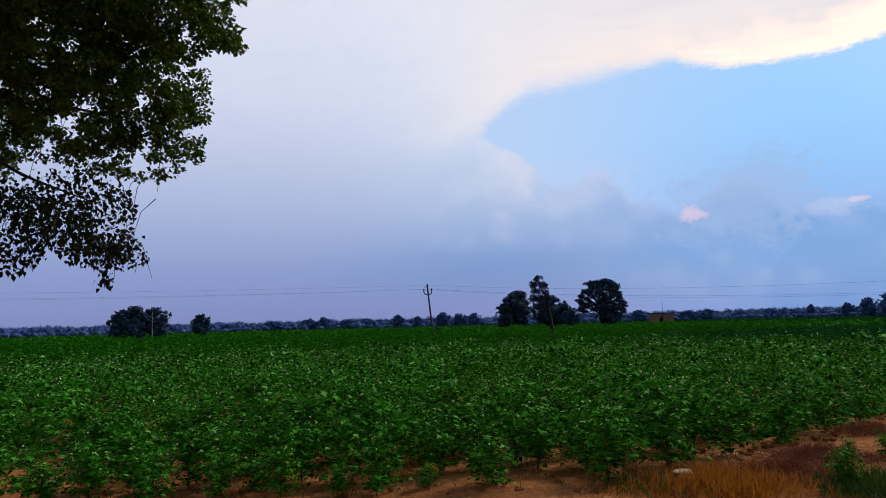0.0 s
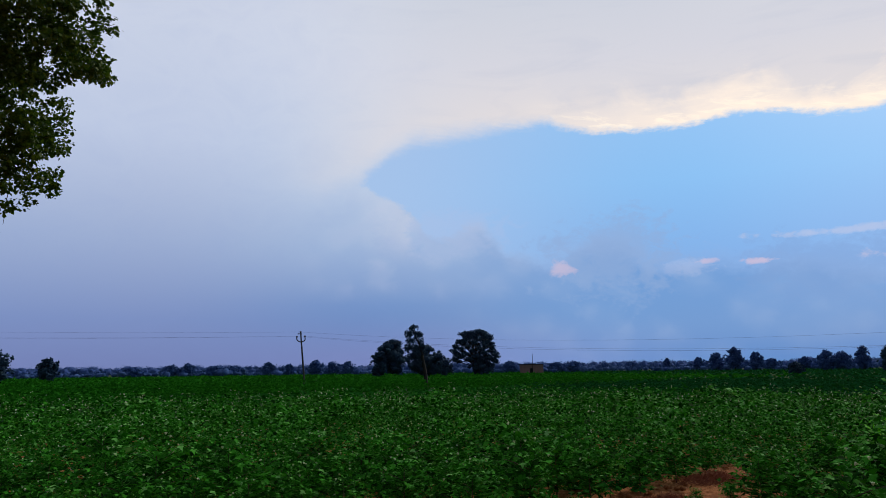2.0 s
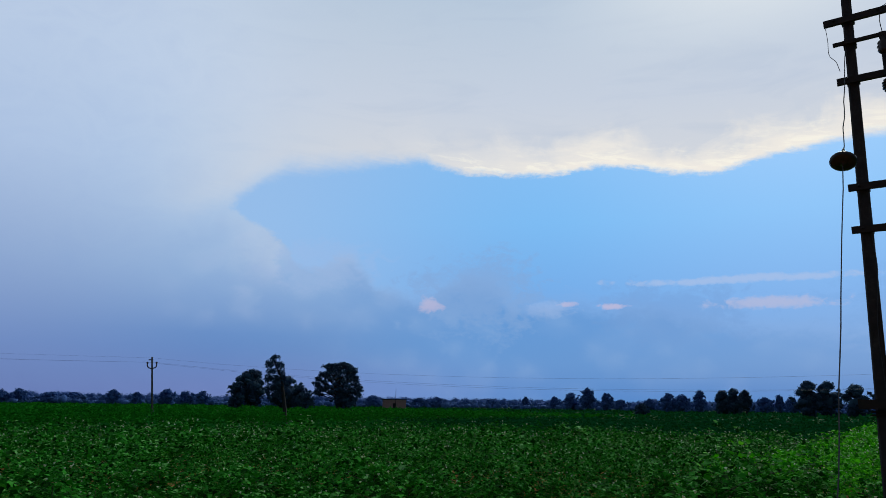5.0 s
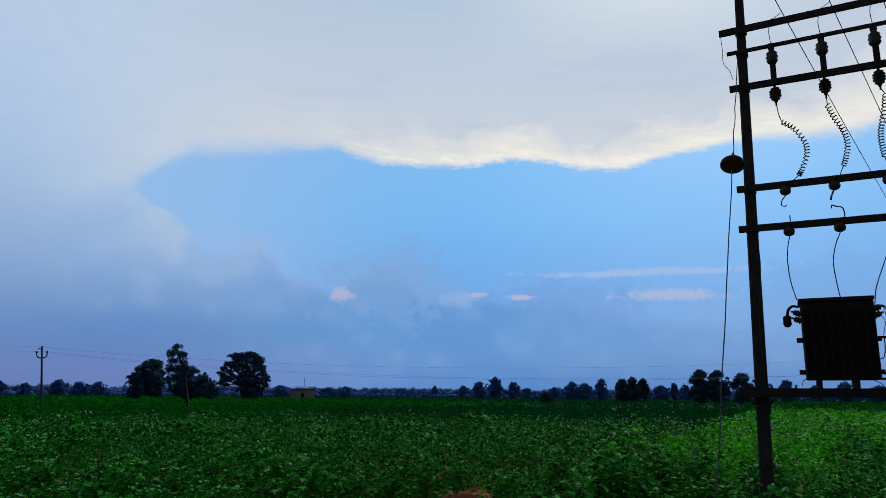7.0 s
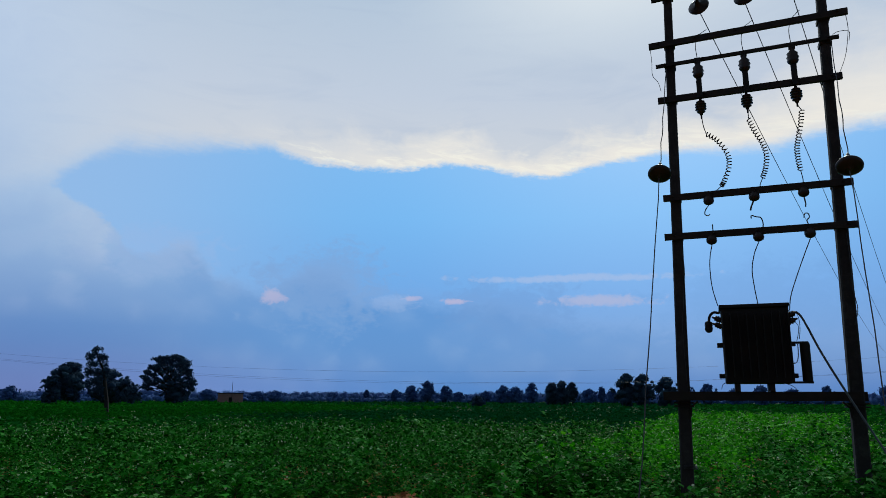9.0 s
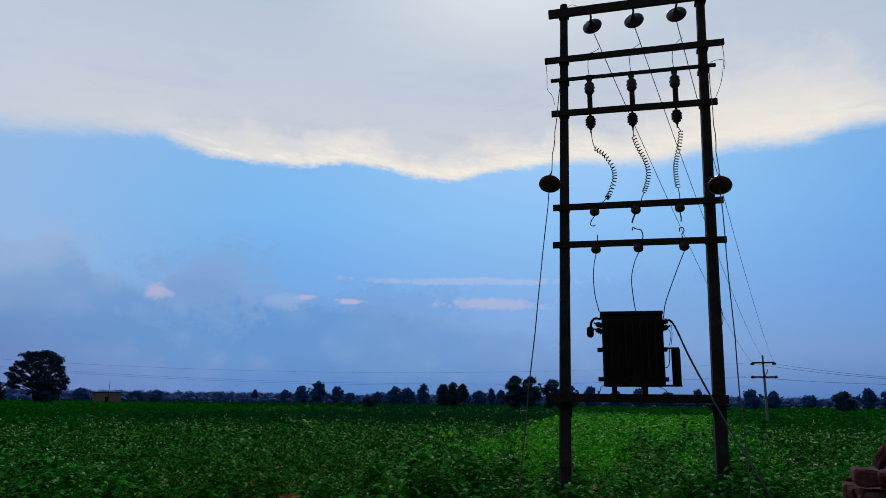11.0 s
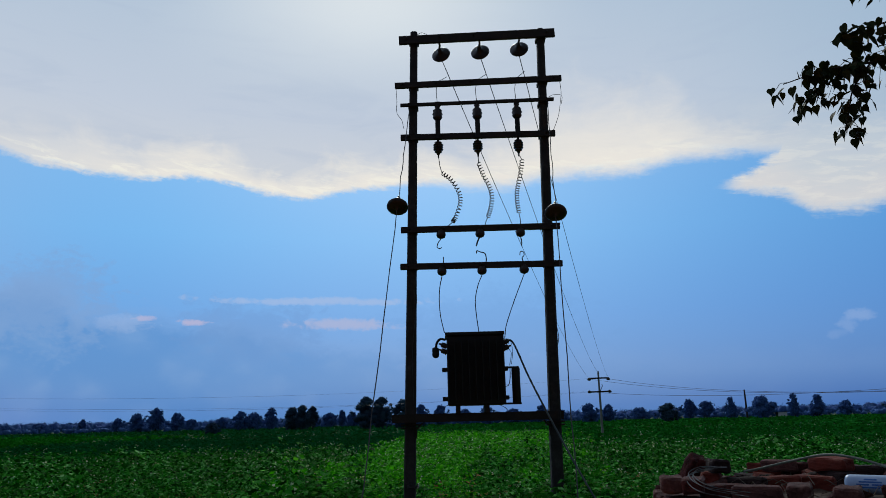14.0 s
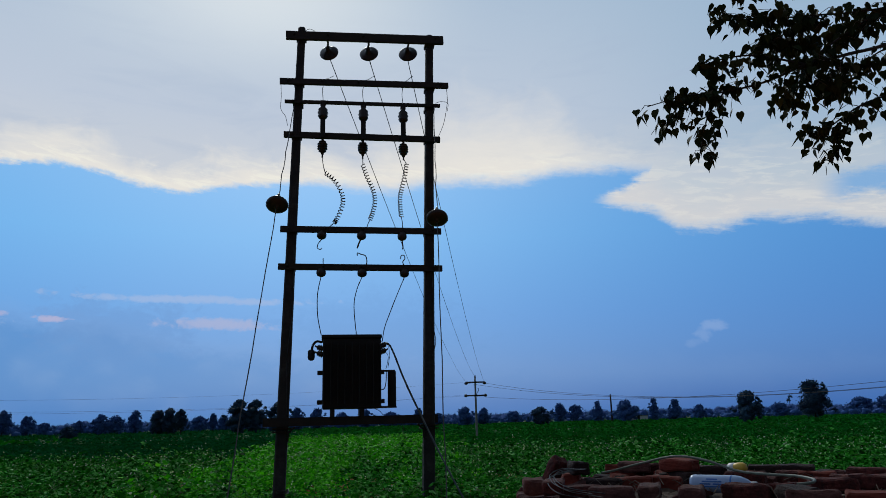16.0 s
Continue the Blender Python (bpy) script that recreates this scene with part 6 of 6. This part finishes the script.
for li, run in enumerate(BOUGH_RUNS):
    pts = [p - o for p in spline(run, 8)]
    tw = bmesh.new()
    near = 1 <= li <= 13
    bm = tube(bmesh.new(), pts, 0.03 if li == 0 else 0.05 if not near else (0.009, 0.004, 0.003, 0.005, 0.006, 0.005, 0.006, 0.004, 0.005, 0.004, 0.004, 0.004, 0.004)[li - 1], 7, 0.009 if li == 0 else 0.002 if near else 0.02)
    part("bough", bm, BARK_BACKLIT, fig)
    start = {1: 0.3, 5: 0.25, 7: 0.2, 9: 0.3}.get(li, 0.1)
    twigs = 0 if li == 0 else {1: 34, 2: 11, 3: 7, 4: 16, 5: 36, 6: 30, 7: 28, 8: 9, 9: 30, 10: 18, 11: 24, 12: 36, 13: 24}.get(li, 46)
    for k in range(twigs):
        t = start + (1 - start) * (k + g.random()) / twigs
        p = pts[min(len(pts) - 1, int(t * (len(pts) - 1)))]
        a = g.random() * 6.28
        L = g.uniform(0.03, 0.12) if near else g.uniform(0.3, 0.9)
        q = p + Vector((L * math.cos(a), L * math.sin(a), g.uniform(-0.9, 0.35) * L))
        tube(tw, [p, p.lerp(q, 0.5) + Vector((0, 0, 0.02)), q], 0.0016 if near else 0.01, 4, 0.001, False)
        for j in range(5 if near else 9):
            u = g.random()
            s = p.lerp(q, u)
            if near:
                s = s + Vector((g.gauss(0, 0.022), g.gauss(0, 0.022), g.gauss(0, 0.02)))
            else:
                s = s + Vector((g.gauss(0, 0.2), g.gauss(0, 0.2), g.gauss(0, 0.2)))
            leaf_pos.append(s)
            leaf_head.append(g.random() * 6.28)
            leaf_droop.append(g.gauss(1.05, 0.4))
            leaf_size.append(g.uniform(0.03, 0.047) if near else g.uniform(0.09, 0.15))
    if twigs:
        tagged(part("twig_spray", tw, BARK, fig), "thin dark twigs", kind="stuff")
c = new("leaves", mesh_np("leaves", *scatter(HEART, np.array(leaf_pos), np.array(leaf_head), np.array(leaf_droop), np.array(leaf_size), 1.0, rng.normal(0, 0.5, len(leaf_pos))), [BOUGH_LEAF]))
c.parent = fig
tagged(c, "dark heart-shaped leaves with drawn-out tips")

# ---------------------------------------------------------------- brick well with loose bricks
WX, WY, WR, WTOP = 4.8, 0.05, 1.45, 1.31
well = thing("brick_well", Matrix.Translation((WX, WY, 0)), "round open well of weathered red brick with a ragged rim", "well")
bm = bmesh.new()
n = 48
rings = []
for r, z in ((WR - 0.02, -0.1), (WR - 0.02, 1.08), (WR - 0.24, 1.08), (WR - 0.24, 0.2)):
    rings.append([bm.verts.new((r * math.cos(2 * math.pi * k / n), r * math.sin(2 * math.pi * k / n), z)) for k in range(n)])
for a, b in zip(rings, rings[1:]):
    for k in range(n):
        bm.faces.new((a[k], a[(k + 1) % n], b[(k + 1) % n], b[k]))
part("core", bm, MORTAR, well, "rough mortared brickwork")
bm = bmesh.new()
bmesh.ops.create_grid(bm, x_segments=56, y_segments=56, size=1.28)
for v in list(bm.verts):
    v.co.z = 1.29 + 0.03 * noise.noise(v.co * 4) + 0.025 * noise.noise(v.co * 13)
bmesh.ops.delete(bm, geom=[v for v in bm.verts if v.co.xy.length > WR - 0.2], context="VERTS")
part("rubble_fill", bm, RUBBLE, well, "dusty rubble and straw inside the rim")


def brick_mesh(mat, seed):
    """A brick with chipped, rounded edges."""
    bm = bmesh.new()
    box(bm, -0.112, 0.112, -0.054, 0.054, 0, 0.072, 0.01)
    bmesh.ops.subdivide_edges(bm, edges=[e for e in bm.edges if e.calc_length() > 0.04], cuts=4, use_grid_fill=True)
    for v in bm.verts:
        q = v.co * 22 + Vector((seed, 0, 0))
        v.co += 0.0045 * noise.noise_vector(q * 2.6) + 0.006 * noise.noise_vector(q) + 0.01 * noise.noise_vector(v.co * 9 + Vector((0, seed, 0)))
    # broken corners and edges
    g = random.Random(seed)
    for _ in range(3):
        n = Vector((g.choice((-1, 1)) * g.uniform(0.3, 0.7), g.choice((-1, 1)) * g.uniform(0.4, 1.0), g.choice((-1, 1)) * g.uniform(0.2, 1.0))).normalized()
        reach = abs(n.x) * 0.112 + abs(n.y) * 0.054 + abs(n.z) * 0.036 - g.uniform(0.006, 0.022)
        for v in bm.verts:
            over_by = (v.co - Vector((0, 0, 0.036))).dot(n) - reach
            if over_by > 0:
                v.co -= n * over_by * g.uniform(0.8, 1.05)
    me = bpy.data.meshes.new("brick")
    bm.to_mesh(me)
    bm.free()
    me.materials.append(mat)
    return me


BRICKS = {k: [brick_mesh(m, 50 + i) for i in range(5)] for k, m in (("n", BRICK), ("r", BRICK_RED), ("d", BRICK_DARK), ("p", BRICK_PALE))}


def loose(x, y, z, turn, kind, tip=0.0, roll=0.0, scale=1.0, label=""):
    ob = new("brick", BRICKS[kind][int(abs(x * 37 + y * 91)) % 5])
    ob.matrix_world = pose(x, y, z, roll, tip, turn) @ Matrix.Diagonal((scale, scale, scale, 1))
    tone = {"n": "weathered brown-red brick", "r": "bright red brick", "d": "dark brick", "p": "dusty pale brick"}[kind]
    return tagged(ob, label or tone + " lying loose on the well rim", "brick", "loose bricks on the well")


RIM = WTOP
# bricks of the rim: three courses laid across the wall
for course in range(3):
    count = 74
    for k in range(count):
        if course == 2 and (k * 7) % 11 in (0, 3):
            continue
        a = 2 * math.pi * (k + 0.5 * (course % 2)) / count
        b = new("brick", BRICKS["npdn"[(k * 5 + course) % 4]][k % 5])
        b.parent = well
        r = WR - 0.112 + rng.normal(0, 0.006)
        b.matrix_local = pose(r * math.cos(a), r * math.sin(a), 1.085 + 0.079 * course, rng.normal(0, 1.0), rng.normal(0, 1.0), math.degrees(a) + rng.normal(0, 2))

# loose bricks on and inside the rim
loose(3.97, 1.19, RIM + 0.03, 24, "p")
loose(3.95, 1.07, RIM + 0.03, 14, "n")
loose(5.02, 1.41, RIM + 0.02, 60, "n", 50, 12, 1.1, "weathered brown-red brick propped on end at the well rim")
loose(4.72, 1.21, RIM, 12, "r")
loose(4.70, 1.16, RIM + 0.073, 25, "d")
loose(4.58, 1.00, RIM, 80, "d", 0, 90)
loose(4.00, 0.94, RIM, 115, "n")
loose(3.98, 0.78, RIM, 100, "p")
loose(4.12, 0.62, RIM, 8, "p")
loose(4.71, 0.84, RIM, 96, "r", 0, 90, 1.0, "bright red brick standing on its long edge")
loose(4.77, 0.68, RIM, 84, "r", 0, 90, 1.0, "bright red brick standing on its long edge")
loose(5.62, 1.12, RIM, 88, "r")
loose(5.68, 0.94, RIM, 100, "n")
loose(5.60, 1.02, RIM + 0.02, 95, "p")
loose(5.70, 0.80, RIM, 30, "d", 0, 84)
loose(5.78, 0.68, RIM, 65, "n", 0, 88)
loose(5.02, 0.58, RIM, 40, "d")
loose(5.04, 0.62, RIM + 0.072, 70, "r")
loose(5.02, 0.24, RIM, 86, "n")
loose(5.56, 0.52, RIM, 90, "d")
loose(5.58, 0.37, RIM, 84, "d")
loose(4.02, 0.40, RIM, 4, "p")
loose(4.18, 0.17, RIM, 82, "n")
loose(4.26, 0.02, RIM, 94, "n")
loose(5.28, -0.02, RIM, 88, "n", 0, 90)
loose(5.28, -0.14, RIM, 92, "r", 0, 90)
loose(5.66, 0.16, RIM, 90, "d")
loose(5.66, -0.02, RIM, 88, "d")
loose(4.10, -0.05, RIM, 30, "d")
loose(3.93, -0.12, RIM, 86, "p")
loose(3.95, -0.36, RIM, 92, "r")
loose(4.0, -0.62, RIM, 88, "n")
loose(4.58, -0.21, RIM, 100, "n")
loose(5.03, -0.29, RIM, 60, "n", 0, 85)
loose(4.82, -0.40, RIM, 85, "n")
loose(5.45, -0.42, RIM, 80, "n")
loose(5.30, -0.70, RIM, 100, "n")
loose(4.5, -0.75, RIM, 70, "n")

chip_rng = random.Random(41)
for k in range(44):
    a, r = 6.28 * chip_rng.random(), 1.15 * math.sqrt(chip_rng.random())
    loose(WX + r * math.cos(a), WY + r * math.sin(a), RIM - 0.005, 360 * chip_rng.random(), "nrdnp"[k % 5], chip_rng.uniform(-25, 25), chip_rng.uniform(-40, 40), chip_rng.uniform(0.3, 0.62),
          "broken chip of old brick among rubble on the well")


def bottle(m, label):
    """A plastic bottle lying on its side, with a printed band."""
    ob = thing("plastic_bottle", m, label, "bottle")
    prof = [(0.03, 0.0), (0.039, 0.006), (0.041, 0.02), (0.041, 0.2), (0.038, 0.225), (0.026, 0.255), (0.014, 0.272), (0.0125, 0.28)]
    part("body", lathe(bmesh.new(), prof, None, 20), BOTTLE, ob, "pale blue-white plastic", True)
    for deg, z0, z1 in ((160, 0.06, 0.15), (176, 0.05, 0.1), (176, 0.11, 0.165), (192, 0.06, 0.14), (144, 0.08, 0.13)):
        bm = box(bmesh.new(), 0.0395, 0.0418, -0.0034, 0.0034, z0, z1, 0.0006, Matrix.Rotation(radians(deg), 4, "Z"))
        part("print_bar", bm, LABEL_BLUE, ob, "unreadable blue print")
    part("band", lathe(bmesh.new(), [(0.0405, 0.185), (0.042, 0.186), (0.042, 0.192), (0.0405, 0.193)], None, 20), LABEL_BLUE, ob)
    part("cap", lathe(bmesh.new(), [(0.015, 0.274), (0.0155, 0.276), (0.0155, 0.294), (0.013, 0.297)], None, 14), WHITE_PLASTIC, ob, "white cap", True)
    return ob


bottle(Matrix.Translation((4.42, 0.46, RIM + 0.05)) @ Matrix.Rotation(radians(-8), 4, "Z") @ Matrix.Rotation(radians(90), 4, "X") @ Matrix.Diagonal((1.12, 1.12, 1.12, 1)),
       "pale blue plastic bottle lying on its side among bricks")
cup = thing("plastic_jar", Matrix.Translation((5.02, 0.25, RIM + 0.094)) @ Matrix.Rotation(radians(-96), 4, "X") @ Matrix.Rotation(radians(25), 4, "Y") @ Matrix.Diagonal((0.62, 0.62, 0.8, 1)), "small yellow and white plastic jar tipped over on the bricks", "jar")
part("body", lathe(bmesh.new(), [(0.03, -0.03), (0.045, -0.01), (0.048, 0.03), (0.044, 0.06), (0.02, 0.075)], None, 16), YELLOW_PLASTIC, cup, "yellow plastic", True)
part("lid", lathe(bmesh.new(), [(0.046, 0.055), (0.049, 0.06), (0.047, 0.1), (0.03, 0.115)], None, 16), WHITE_PLASTIC, cup, "white plastic lid", True)

hose = part("hose", tube(bmesh.new(), spline([(4.74, 1.03, 1.385), (4.82, 0.97, 1.395), (4.86, 0.79, 1.44), (4.80, 0.59, 1.48), (4.72, 0.41, 1.46), (4.64, 0.24, 1.41), (4.55, 0.08, 1.40),
                                              (4.46, -0.05, 1.40), (4.32, -0.13, 1.395), (4.2, -0.12, 1.39), (4.16, -0.06, 1.385)], 8), 0.007, 8), HOSE)
tagged(hose, "pale green hose looped in an arch over the bricks", "hose")
WIRE_RUN = [Vector(p) for p in ((4.39, 1.03, 1.430), (4.16, 1.07, 1.425), (4.09, 1.10, 1.415), (3.99, 1.09, 1.400), (3.77, 1.00, 1.390), (3.64, 0.92, 1.380), (3.60, 0.86, 1.370), (3.62, 0.80, 1.360), (3.59, 0.73, 1.355))]
bm = bmesh.new()
g = random.Random(3)
for k in range(5):
    dx, dy = g.gauss(0, 0.02), g.gauss(0, 0.02)
    tube(bm, spline([WIRE_RUN[0] + Vector((dx, dy, 0.0))] + [p + Vector((dx * (0.4 + 0.3 * n), dy * (0.4 + 0.3 * n), 0.006 * k)) for n, p in enumerate(WIRE_RUN[1:])], 6), 0.0021, 4)
tagged(part("wire_coil", bm, WIRE), "loose bundle of thin grey wire on the bricks", "wire")
bm = bmesh.new()
for k in range(70):
    x, y = 4.5 + g.gauss(0, 0.4), 0.5 + g.gauss(0, 0.4)
    a, L = g.random() * 6.28, g.uniform(0.05, 0.2)
    tube(bm, [(x, y, 1.33), (x + 0.5 * L * math.cos(a), y + 0.5 * L * math.sin(a), 1.345 + 0.03 * g.random()), (x + L * math.cos(a), y + L * math.sin(a), 1.335)], 0.003, 3, 0.0015, False)
tagged(part("twig_litter", bm, BARK), "dry twigs and straw scattered among the bricks", "litter", kind="stuff")
